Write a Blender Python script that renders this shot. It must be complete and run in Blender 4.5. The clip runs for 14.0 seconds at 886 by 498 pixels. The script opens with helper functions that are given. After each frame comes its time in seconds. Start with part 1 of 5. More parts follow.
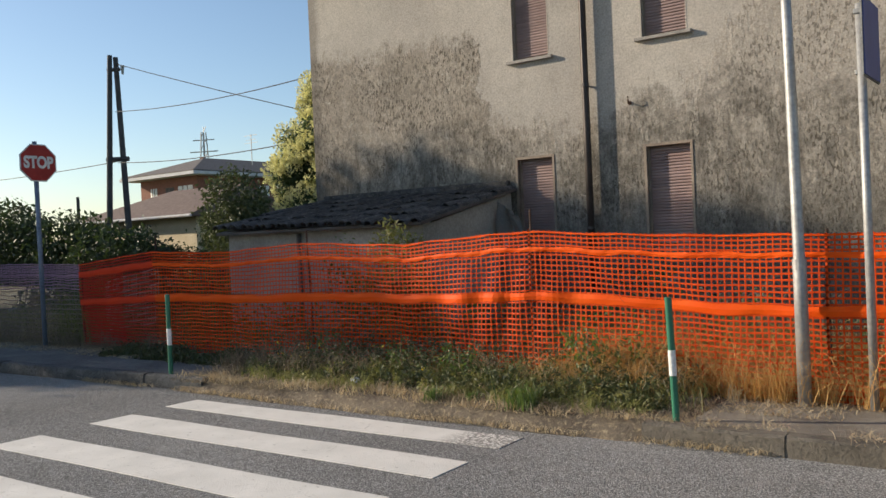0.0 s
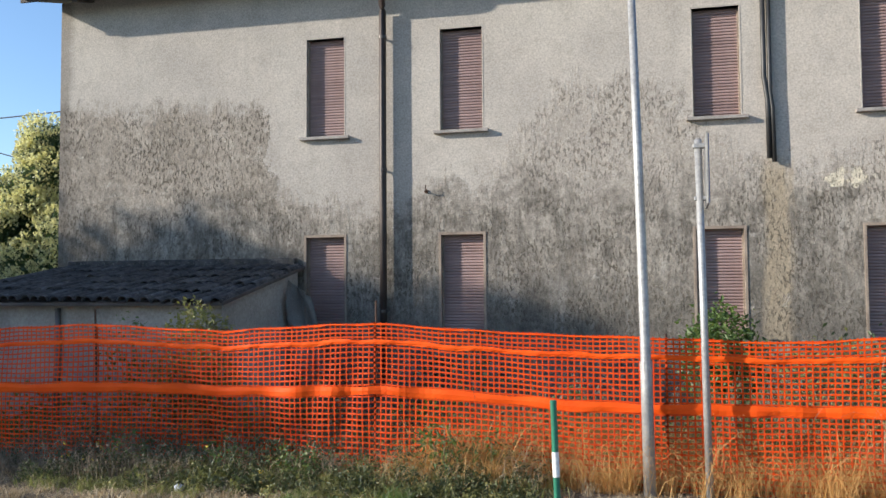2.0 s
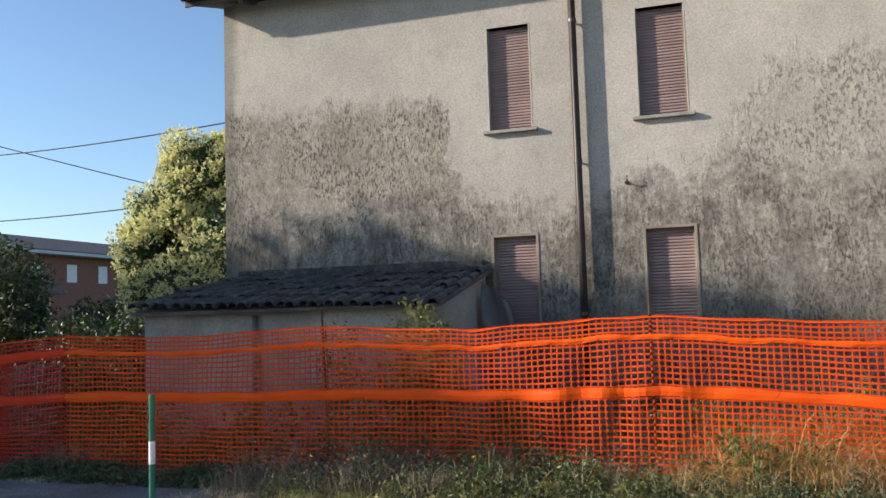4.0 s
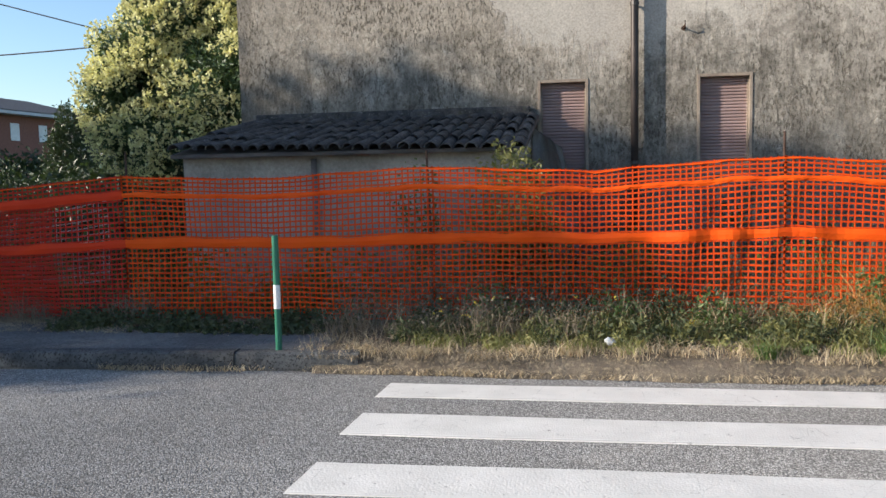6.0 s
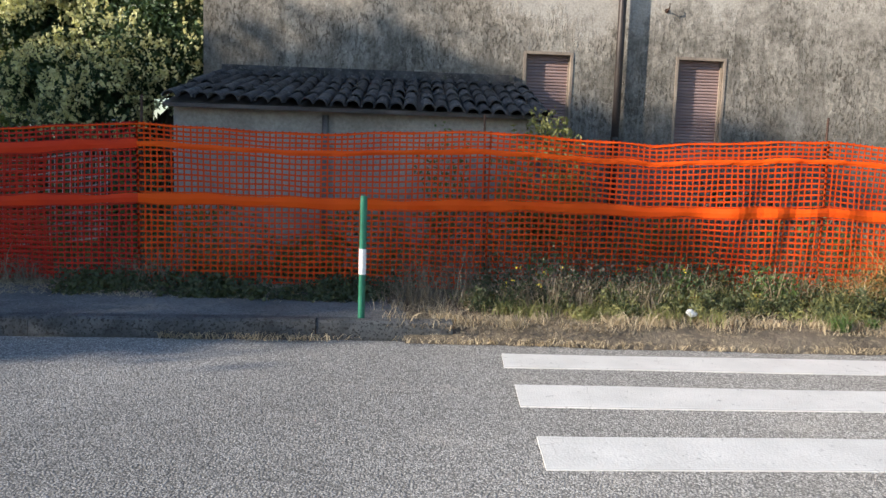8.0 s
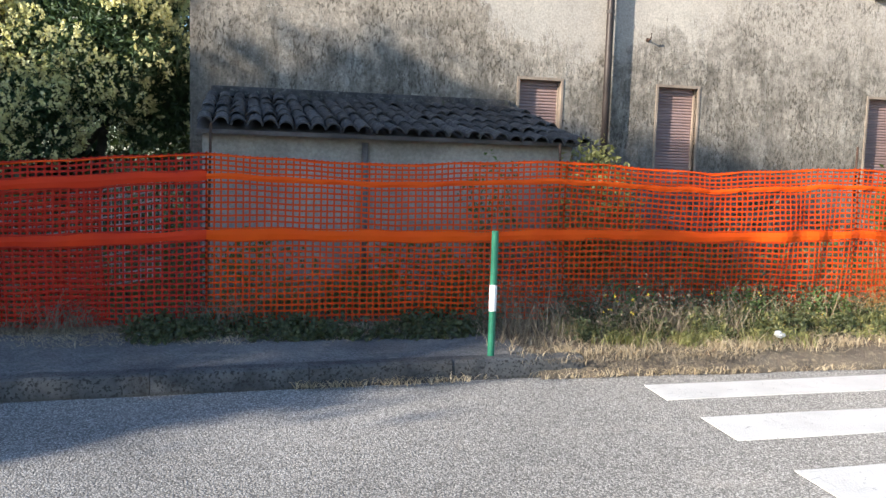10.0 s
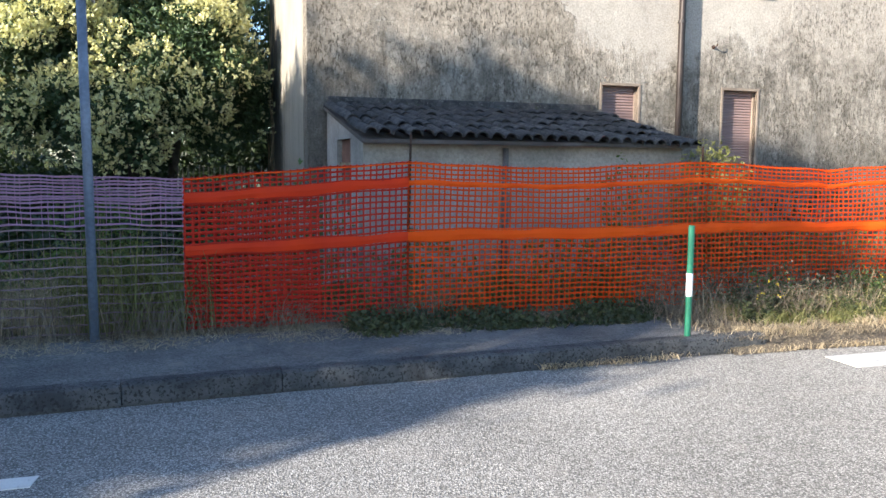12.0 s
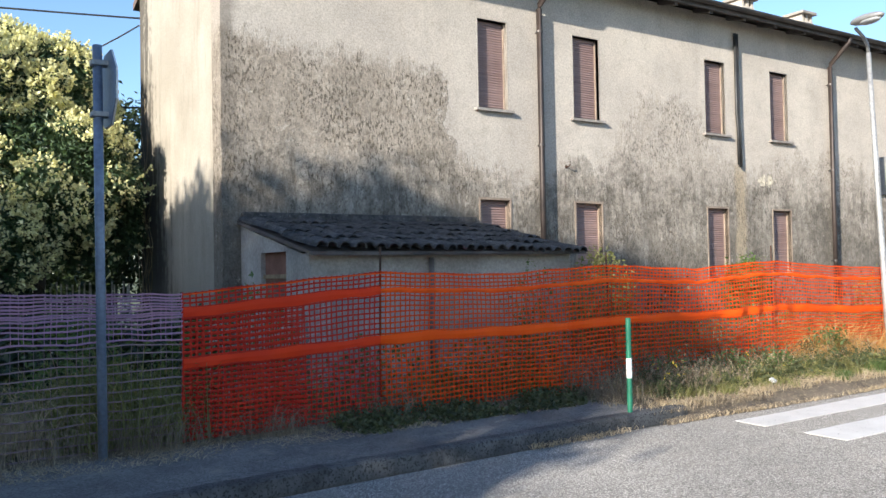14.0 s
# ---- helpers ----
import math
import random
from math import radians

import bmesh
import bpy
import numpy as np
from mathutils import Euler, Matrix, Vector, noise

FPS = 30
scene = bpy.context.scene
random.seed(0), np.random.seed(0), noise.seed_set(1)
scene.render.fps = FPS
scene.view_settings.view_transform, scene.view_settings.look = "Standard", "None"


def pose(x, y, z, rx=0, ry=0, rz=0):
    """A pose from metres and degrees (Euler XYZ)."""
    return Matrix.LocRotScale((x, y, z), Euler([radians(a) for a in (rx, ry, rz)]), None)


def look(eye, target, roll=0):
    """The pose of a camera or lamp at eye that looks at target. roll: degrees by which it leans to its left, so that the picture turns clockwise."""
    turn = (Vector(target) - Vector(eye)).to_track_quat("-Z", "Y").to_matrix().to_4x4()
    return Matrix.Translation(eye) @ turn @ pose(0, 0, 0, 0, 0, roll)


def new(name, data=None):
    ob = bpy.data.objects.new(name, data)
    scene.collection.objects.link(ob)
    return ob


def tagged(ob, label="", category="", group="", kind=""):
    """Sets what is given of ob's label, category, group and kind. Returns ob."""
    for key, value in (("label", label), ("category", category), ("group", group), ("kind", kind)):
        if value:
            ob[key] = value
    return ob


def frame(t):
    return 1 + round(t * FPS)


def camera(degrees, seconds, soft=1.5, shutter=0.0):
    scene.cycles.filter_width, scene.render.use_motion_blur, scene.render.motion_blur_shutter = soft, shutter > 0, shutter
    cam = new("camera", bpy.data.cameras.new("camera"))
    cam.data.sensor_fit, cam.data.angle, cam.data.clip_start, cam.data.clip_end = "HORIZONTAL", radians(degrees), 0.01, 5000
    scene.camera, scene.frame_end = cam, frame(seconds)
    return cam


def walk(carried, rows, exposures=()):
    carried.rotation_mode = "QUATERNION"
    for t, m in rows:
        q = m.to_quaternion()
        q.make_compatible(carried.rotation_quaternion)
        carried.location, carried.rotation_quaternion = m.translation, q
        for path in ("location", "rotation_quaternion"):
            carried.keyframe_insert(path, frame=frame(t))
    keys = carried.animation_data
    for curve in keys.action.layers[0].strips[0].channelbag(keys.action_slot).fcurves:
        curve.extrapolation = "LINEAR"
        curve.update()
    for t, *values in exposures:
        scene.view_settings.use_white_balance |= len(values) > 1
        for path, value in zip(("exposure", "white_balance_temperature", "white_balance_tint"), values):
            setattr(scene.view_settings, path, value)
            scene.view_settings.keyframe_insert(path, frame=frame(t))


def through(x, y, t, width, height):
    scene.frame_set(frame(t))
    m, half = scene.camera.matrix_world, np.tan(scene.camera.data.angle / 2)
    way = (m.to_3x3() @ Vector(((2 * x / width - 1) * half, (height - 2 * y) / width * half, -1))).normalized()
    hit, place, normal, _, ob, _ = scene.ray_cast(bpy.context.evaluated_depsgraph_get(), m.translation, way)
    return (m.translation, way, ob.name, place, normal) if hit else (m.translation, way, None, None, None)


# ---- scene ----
cam = camera(56.5, 14.0)
EXPOSURE = 1.0
METRES, EYE, TILT, LEAN, TURN = 14.4, 1.575, 0.0, 0.0, 35.8
ROWS = [
    (0.0, 0.0, 0.0, 0.0, -0.04, -0.89, 2.56),
    (0.5, -0.0325, -0.0047, 0.0003, -2.17, -1.67, 2.13),
    (1.0, -0.0585, 0.003, 0.0002, -8.68, -3.59, 2.13),
    (1.5, -0.0842, 0.0162, 0.0116, -18.0, 1.86, 0.77),
    (2.0, -0.1079, 0.0359, 0.0233, -22.36, 2.75, 0.39),
    (2.5, -0.1292, 0.0609, 0.0312, -29.98, 2.71, 1.6),
    (3.0, -0.1604, 0.0841, 0.0288, -27.57, 3.15, 2.37),
    (3.5, -0.1843, 0.1108, 0.0166, -22.14, 4.97, 2.51),
    (4.0, -0.2083, 0.1341, 0.0062, -18.09, 4.41, 1.77),
    (6.5, -0.3629, 0.2322, -0.0055, -28.71, -6.31, 0.36),
    (7.0, -0.3931, 0.2546, -0.0069, -31.55, -6.33, -0.6),
    (7.5, -0.4213, 0.2757, -0.0101, -34.38, -7.34, -1.45),
    (10.0, -0.5472, 0.4083, -0.004, -49.3, -5.93, -1.78),
    (10.5, -0.5817, 0.4304, -0.0055, -47.97, -5.54, 0.53),
    (11.0, -0.6139, 0.4513, -0.0074, -50.87, -4.42, 1.78),
    (11.5, -0.6477, 0.4684, -0.0087, -53.75, -5.68, 0.91),
    (12.0, -0.6748, 0.4892, -0.0031, -53.22, -5.93, -0.56),
    (12.5, -0.7018, 0.5083, 0.0027, -56.39, -4.04, -0.35),
    (13.0, -0.7198, 0.53, 0.0038, -61.44, 1.21, 0.24),
    (13.5, -0.7432, 0.5508, 0.0025, -66.08, 2.37, 0.75),
    (14.0, -0.7829, 0.5659, -0.0021, -68.56, 1.47, 1.06),
]
walk(cam, [(t, pose(0, 0, EYE, TILT, LEAN, TURN) @ pose(METRES * x, METRES * y, METRES * z, 90 + pitch, roll, yaw)) for t, x, y, z, yaw, pitch, roll in ROWS],
     exposures=[(t, EXPOSURE + e, k, 10) for t, e, k in (
         (0.0, -0.60, 6700), (1.0, -0.50, 6700), (1.5, -0.32, 6250), (2.5, -0.15, 5750), (3.0, -0.12, 5700), (4.0, -0.30, 6150),
         (6.5, -0.14, 6100), (7.5, -0.12, 6100), (10.0, 0.26, 6050), (11.0, 0.44, 6000), (12.0, 0.50, 6000), (12.5, 0.50, 6050), (13.0, 0.28, 6000), (14.0, 0.10, 5950))])

# ---- light ----
SUN_AZ, SUN_EL = 21.0, 20.0      # degrees: from the -x axis towards -y, and above the horizon
world = bpy.data.worlds.new("sky")
scene.world = world
world.use_nodes = True
sky = world.node_tree.nodes.new("ShaderNodeTexSky")
sky.sky_type, sky.sun_disc = "NISHITA", False
sky.sun_elevation = radians(SUN_EL)
sky.sun_rotation = radians(270 - SUN_AZ)
sky.air_density, sky.dust_density, sky.ozone_density = 1.0, 0.6, 2.5
world.node_tree.links.new(sky.outputs[0], world.node_tree.nodes["Background"].inputs[0])
world.node_tree.nodes["Background"].inputs[1].default_value = 0.12
to_sun = Vector((-math.cos(radians(SUN_EL)) * math.cos(radians(SUN_AZ)), -math.cos(radians(SUN_EL)) * math.sin(radians(SUN_AZ)), math.sin(radians(SUN_EL))))
sun = new("sun", bpy.data.lights.new("sun", "SUN"))
sun.data.energy, sun.data.angle, sun.data.color = 5.0, radians(0.8), (1.0, 0.87, 0.69)
sun.matrix_world = look(to_sun * 60, (0, 0, 0))


# ---- materials ----
def material(name):
    m = bpy.data.materials.new(name)
    m.use_nodes = True
    return m, m.node_tree, m.node_tree.nodes["Principled BSDF"]


class Nodes:
    """Short words for building a node tree."""

    def __init__(self, name, rough=0.8, metal=0.0):
        self.m, self.t, self.b = material(name)
        self.b.inputs["Roughness"].default_value = rough
        self.b.inputs["Metallic"].default_value = metal
        self.pos = self.t.nodes.new("ShaderNodeNewGeometry").outputs["Position"]

    def link(self, a, b):
        self.t.links.new(a, b)

    def put(self, sock, v):
        if isinstance(v, bpy.types.NodeSocket):
            self.link(v, sock)
        elif isinstance(v, (int, float)):
            sock.default_value = v
        else:
            sock.default_value = (*v, 1.0) if len(v) == 3 and sock.type == "RGBA" else v

    def scaled(self, sx, sy, sz, vec=None):
        n = self.t.nodes.new("ShaderNodeMapping")
        self.put(n.inputs["Vector"], vec or self.pos)
        n.inputs["Scale"].default_value = (sx, sy, sz)
        return n.outputs[0]

    def noise(self, scale, detail=4.0, rough=0.55, vec=None, distort=0.0):
        n = self.t.nodes.new("ShaderNodeTexNoise")
        self.put(n.inputs["Vector"], vec or self.pos)
        n.inputs["Scale"].default_value, n.inputs["Detail"].default_value = scale, detail
        n.inputs["Roughness"].default_value, n.inputs["Distortion"].default_value = rough, distort
        return n.outputs["Fac"]

    def cells(self, scale, vec=None, what="Distance", feature="F1"):
        n = self.t.nodes.new("ShaderNodeTexVoronoi")
        n.feature = feature
        self.put(n.inputs["Vector"], vec or self.pos)
        n.inputs["Scale"].default_value = scale
        return n.outputs[what]

    def ramp(self, fac, lo, hi, a=0.0, b=1.0):
        n = self.t.nodes.new("ShaderNodeMapRange")
        n.clamp = True
        self.put(n.inputs[0], fac)
        for i, v in enumerate((lo, hi, a, b)):
            n.inputs[i + 1].default_value = v
        return n.outputs[0]

    def profile(self, fac, table, top):
        """A smooth curve through (place, height) pairs; heights up to top."""
        lo, hi = table[0][0], table[-1][0]
        n = self.t.nodes.new("ShaderNodeValToRGB")
        n.color_ramp.interpolation = "LINEAR"
        e = n.color_ramp.elements
        while len(e) < len(table):
            e.new(0.5)
        for el, (x, v) in zip(e, table):
            el.position, el.color = (x - lo) / (hi - lo), (v / top, v / top, v / top, 1.0)
        self.link(self.ramp(fac, lo, hi), n.inputs[0])
        return self.math("MULTIPLY", n.outputs[0], top)

    def math(self, op, a, b=0.0):
        n = self.t.nodes.new("ShaderNodeMath")
        n.operation = op
        self.put(n.inputs[0], a)
        self.put(n.inputs[1], b)
        return n.outputs[0]

    def mix(self, fac, a, b, blend="MIX"):
        n = self.t.nodes.new("ShaderNodeMix")
        n.data_type, n.blend_type = "RGBA", blend
        self.put(n.inputs[0], fac)
        self.put(n.inputs[6], a)
        self.put(n.inputs[7], b)
        return n.outputs[2]

    def axis(self, i, vec=None):
        n = self.t.nodes.new("ShaderNodeSeparateXYZ")
        self.put(n.inputs[0], vec or self.pos)
        return n.outputs[i]

    def each(self):
        return self.t.nodes.new("ShaderNodeObjectInfo").outputs["Random"]

    def island(self):
        return self.t.nodes.new("ShaderNodeNewGeometry").outputs["Random Per Island"]

    def colour(self, c):
        self.put(self.b.inputs["Base Color"], c)
        return self

    def bump(self, h, strength=0.5, dist=0.01):
        n = self.t.nodes.new("ShaderNodeBump")
        n.inputs["Strength"].default_value, n.inputs["Distance"].default_value = strength, dist
        self.put(n.inputs["Height"], h)
        self.link(n.outputs[0], self.b.inputs["Normal"])
        return self

    def thin(self, c, amount):
        """Light that shines through a leaf or a plastic net."""
        tr = self.t.nodes.new("ShaderNodeBsdfTranslucent")
        self.put(tr.inputs[0], c)
        mx = self.t.nodes.new("ShaderNodeMixShader")
        mx.inputs[0].default_value = amount
        self.link(self.b.outputs[0], mx.inputs[1])
        self.link(tr.outputs[0], mx.inputs[2])
        self.link(mx.outputs[0], self.t.nodes["Material Output"].inputs[0])
        return self


def two_tone(name, a, b, scale=3.0, rough=0.8, metal=0.0, bump=0.3, grain=60.0, dist=0.004, per_piece=0.0):
    k = Nodes(name, rough, metal)
    f = k.ramp(k.noise(scale, 5), 0.35, 0.65)
    g = k.ramp(k.noise(grain, 3), 0.3, 0.7, 0.8, 1.15)
    c = k.mix(f, a, b)
    c = k.mix(1.0, c, g, "MULTIPLY")
    if per_piece:
        c = k.mix(1.0, c, k.ramp(k.each(), 0, 1, 1 - per_piece, 1 + per_piece), "MULTIPLY")
    k.colour(c).bump(k.noise(grain, 4), bump, dist)
    return k.m


DAMP_LINE = [(-10.47, 4.85), (-10.2, 4.8), (-9.3, 4.74), (-8.0, 4.70), (-7.02, 4.60), (-6.88, 4.1), (-6.76, 3.42), (-6.2, 3.30), (-4.8, 3.15), (-4.0, 3.3), (-3.45, 3.45),
             (-3.2, 4.0), (-2.6, 4.42), (-2.2, 4.62), (-1.6, 4.72), (-1.2, 4.66), (-0.95, 4.0), (-0.15, 3.55), (0.4, 3.25), (1.0, 3.42), (1.6, 3.9), (2.4, 3.6), (3.2, 3.9), (4.5, 3.5), (9.5, 3.6)]


def stucco_material(name):
    """Old lime plaster: pale and smooth above, tan, pitted and streaked with damp below an uneven tide line."""
    k = Nodes(name, 0.93)
    k.b.inputs["Specular IOR Level"].default_value = 0.2
    k.b.inputs["Diffuse Roughness"].default_value = 0.2
    x, z = k.axis(0), k.axis(2)
    mid = k.noise(1.1, 6, 0.62)
    fine = k.noise(6.0, 7, 0.68)
    grit = k.noise(40.0, 4, 0.6)
    drip = k.noise(1.0, 5, 0.65, k.scaled(2.4, 2.4, 0.30))
    streak = k.noise(1.0, 6, 0.7, k.scaled(6.0, 6.0, 1.0))
    run = k.noise(1.0, 7, 0.72, k.scaled(11.0, 11.0, 2.6))
    speck = k.noise(19.0, 6, 0.78, k.scaled(1, 1, 0.6))
    less = lambda a, gain: k.math("MULTIPLY", k.math("SUBTRACT", a, 0.5), gain)
    upper = k.mix(k.ramp(mid, 0.35, 0.7), (0.50, 0.455, 0.40), (0.41, 0.375, 0.335))
    upper = k.mix(k.ramp(k.noise(0.7, 3, 0.55, k.scaled(1, 1, 0.45)), 0.5, 0.7, 0, 0.6), upper, (0.55, 0.51, 0.45))
    upper = k.mix(k.ramp(drip, 0.55, 0.75, 0, 0.35), upper, (0.34, 0.31, 0.275))
    upper = k.mix(k.ramp(k.noise(2.6, 9, 0.72), 0.50, 0.66, 0, 0.45), upper, (0.35, 0.315, 0.27))
    # tan pitted skin below the tide line
    tone = k.math("ADD", k.math("MULTIPLY", fine, 0.45), k.math("ADD", k.math("MULTIPLY", mid, 0.30), k.math("MULTIPLY", run, 0.25)))
    lower = k.mix(k.ramp(tone, 0.40, 0.52), (0.25, 0.218, 0.178), (0.345, 0.302, 0.25))
    lower = k.mix(k.ramp(tone, 0.52, 0.63), lower, (0.46, 0.41, 0.345))
    lower = k.mix(k.ramp(k.noise(1.0, 5, 0.6, k.scaled(3.2, 3.2, 0.35)), 0.50, 0.66, 0, 0.5), lower, (0.40, 0.355, 0.30))
    ragged = k.math("ADD", k.math("ADD", less(drip, 1.0), less(fine, 1.1)), k.math("ADD", less(run, 0.9), k.math("MULTIPLY", less(mid, 1.3), k.ramp(x, -7.5, -5.0, 0.1, 1.0))))
    edge = k.math("SUBTRACT", k.math("ADD", z, k.math("MULTIPLY", ragged, k.ramp(x, -7.5, -5.0, 0.62, 1.25))), k.profile(k.math("ADD", x, k.math("ADD", less(mid, 0.9), less(fine, 0.7))), DAMP_LINE, 6.0))
    wet = k.math("MULTIPLY", k.ramp(edge, -0.20, 0.12, 1.0, 0.0), k.ramp(x, -7.0, -3.5, 1.0, 0.72))
    damp = k.math("MULTIPLY", wet, k.ramp(x, -7.0, -3.5, 0.92, 0.48))
    c = k.mix(damp, upper, lower)
    # grey weathered foot of the wall, with pale scoured patches and dark runs
    low = k.ramp(k.math("ADD", k.math("ADD", z, less(drip, 1.2)), k.math("ADD", less(fine, 1.0), less(mid, 1.6))), 2.75, 3.45, 1.0, 0.0)
    foot = k.mix(k.ramp(tone, 0.41, 0.56), (0.105, 0.094, 0.078), (0.37, 0.335, 0.285))
    foot = k.mix(k.ramp(streak, 0.46, 0.62, 0, 0.8), foot, (0.115, 0.103, 0.088))
    foot = k.mix(k.ramp(k.noise(1.0, 5, 0.6, k.scaled(3.4, 3.4, 0.5)), 0.54, 0.68, 0, 0.6), foot, (0.42, 0.395, 0.35))
    c = k.mix(k.math("MULTIPLY", low, 0.85), c, foot)
    # soot and algae, in running streaks
    rot = k.math("ADD", k.math("ADD", z, less(streak, 4.0)), less(mid, 3.0))
    c = k.mix(k.ramp(rot, 1.5, 2.6, 0.55, 0.0), c, (0.105, 0.097, 0.083))
    # the dark edge along the corner of the house
    c = k.mix(k.ramp(k.math("ADD", x, less(fine, 0.25)), -10.34, -10.20, 0.55, 0.0), c, (0.17, 0.15, 0.125))
    # the brown wash below the conduits
    wash = k.math("ABSOLUTE", k.math("ADD", k.math("SUBTRACT", x, 0.16), less(streak, 0.35)))
    wash = k.math("MULTIPLY", k.ramp(wash, 0.10, 0.20, 0.85, 0.0), k.ramp(z, 3.4, 3.6, 1.0, 0.0))
    c = k.mix(wash, c, (0.36, 0.30, 0.215))
    # a scab of fallen skim coat beside the wash
    dx, dz = k.math("MULTIPLY", k.math("SUBTRACT", x, 0.98), 2.2), k.math("MULTIPLY", k.math("SUBTRACT", z, 3.27), 5.0)
    scab = k.math("ADD", k.math("ADD", k.math("MULTIPLY", dx, dx), k.math("MULTIPLY", dz, dz)), less(fine, 2.4))
    c = k.mix(k.ramp(scab, 0.25, 0.33, 0.9, 0.0), c, (0.66, 0.60, 0.47))
    # pits and blisters in the damp skin
    skin = k.math("MAXIMUM", wet, low)
    pit = k.noise(1.0, 4, 0.66, k.scaled(33, 33, 15))
    pitted = k.math("MULTIPLY", k.ramp(pit, 0.535, 0.585), k.math("MULTIPLY", skin, k.ramp(k.noise(1.7, 5, 0.65), 0.40, 0.62, 0.9, 0.12)))
    c = k.mix(pitted, c, (0.105, 0.091, 0.073))
    flake = k.ramp(k.noise(4.6, 7, 0.74, distort=0.7), 0.60, 0.64)
    c = k.mix(k.math("MULTIPLY", flake, k.math("MULTIPLY", skin, 0.5)), c, (0.52, 0.48, 0.42))
    c = k.mix(k.ramp(skin, 0, 1, 0.2, 1.0), c, k.mix(1.0, c, k.ramp(speck, 0.35, 0.65, 0.78, 1.18), "MULTIPLY"))
    c = k.mix(1.0, c, k.ramp(grit, 0.3, 0.7, 0.78, 1.2), "MULTIPLY")
    h = k.math("ADD", k.math("MULTIPLY", fine, k.ramp(skin, 0, 1, 0.25, 1.0)), k.math("MULTIPLY", grit, 0.2))
    h = k.math("ADD", h, k.math("ADD", k.math("MULTIPLY", k.math("MULTIPLY", flake, skin), 0.3), k.math("MULTIPLY", pitted, -0.5)))
    k.colour(c).bump(h, 0.85, 0.022)
    return k.m


def end_plaster_material():
    """The end wall's cream plaster: run down in long streaks, darker along its far corner and towards its foot."""
    k = Nodes("cream_plaster", 0.93)
    k.b.inputs["Specular IOR Level"].default_value = 0.2
    y, z = k.axis(1), k.axis(2)
    fine = k.noise(6.0, 7, 0.68)
    streak = k.noise(1.0, 6, 0.7, k.scaled(6.0, 6.0, 0.7))
    drip = k.noise(1.0, 5, 0.65, k.scaled(2.0, 2.0, 0.35))
    less = lambda a, gain: k.math("MULTIPLY", k.math("SUBTRACT", a, 0.5), gain)
    c = k.mix(k.ramp(k.noise(0.9, 5, 0.6), 0.35, 0.65), (0.30, 0.275, 0.23), (0.38, 0.35, 0.30))
    c = k.mix(k.ramp(streak, 0.52, 0.68, 0, 0.55), c, (0.21, 0.19, 0.155))
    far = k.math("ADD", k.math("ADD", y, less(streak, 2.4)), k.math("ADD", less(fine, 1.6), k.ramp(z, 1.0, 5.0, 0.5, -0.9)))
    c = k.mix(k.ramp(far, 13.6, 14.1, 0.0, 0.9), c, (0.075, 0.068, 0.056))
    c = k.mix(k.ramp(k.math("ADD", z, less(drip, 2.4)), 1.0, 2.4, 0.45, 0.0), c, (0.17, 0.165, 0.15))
    c = k.mix(1.0, c, k.ramp(k.noise(40.0, 4, 0.6), 0.3, 0.7, 0.86, 1.12), "MULTIPLY")
    k.colour(c).bump(k.math("ADD", fine, k.math("MULTIPLY", streak, 0.6)), 0.55, 0.02)
    return k.m


def asphalt_material():
    k = Nodes("worn_asphalt", 0.92)
    k.b.inputs["Specular IOR Level"].default_value = 0.15
    k.b.inputs["Diffuse Roughness"].default_value = 0.4
    stone = k.cells(98.0, what="Color")
    gap = k.cells(98.0)
    patch = k.noise(0.45, 5, 0.6)
    c = k.mix(k.ramp(k.axis(0, stone), 0.0, 1.0), (0.17, 0.165, 0.157), (0.53, 0.51, 0.48))
    c = k.mix(k.ramp(gap, 0.30, 0.70, 0, 0.8), c, (0.10, 0.096, 0.09))
    c = k.mix(1.0, c, k.ramp(patch, 0.35, 0.65, 0.84, 1.12), "MULTIPLY")
    c = k.mix(k.ramp(k.noise(2.6, 6, 0.6), 0.56, 0.75, 0, 0.3), c, (0.40, 0.37, 0.33))
    k.colour(c).bump(k.math("SUBTRACT", 1.0, gap), 0.55, 0.008)
    return k.m


def paint_material():
    k = Nodes("road_paint", 0.75)
    gap = k.cells(70.0)
    worn = k.ramp(k.noise(14.0, 7, 0.72), 0.60, 0.67, 0, 0.8)
    c = k.mix(k.ramp(k.noise(3.0, 5), 0.3, 0.7), (0.70, 0.68, 0.64), (0.58, 0.565, 0.53))
    crack = k.ramp(k.cells(6.0, k.scaled(1, 1.4, 1), feature="DISTANCE_TO_EDGE"), 0.0, 0.012, 0.55, 0.0)
    c = k.mix(k.math("MULTIPLY", crack, k.ramp(k.noise(2.2, 2), 0.45, 0.6)), c, (0.25, 0.24, 0.22))
    c = k.mix(k.math("MULTIPLY", worn, k.ramp(gap, 0.3, 0.6)), c, (0.20, 0.19, 0.18))
    # tyres have worn one end of the outer bar through
    rub = k.math("MULTIPLY", k.ramp(k.axis(0), -3.85, -3.6), k.ramp(k.axis(1), 4.92, 5.0))
    rub = k.math("MULTIPLY", rub, k.ramp(k.noise(34.0, 4, 0.65), 0.44, 0.52, 0.0, 0.9))
    c = k.mix(rub, c, (0.17, 0.16, 0.15))
    k.colour(c).bump(k.math("SUBTRACT", 1.0, gap), 0.3, 0.004)
    return k.m


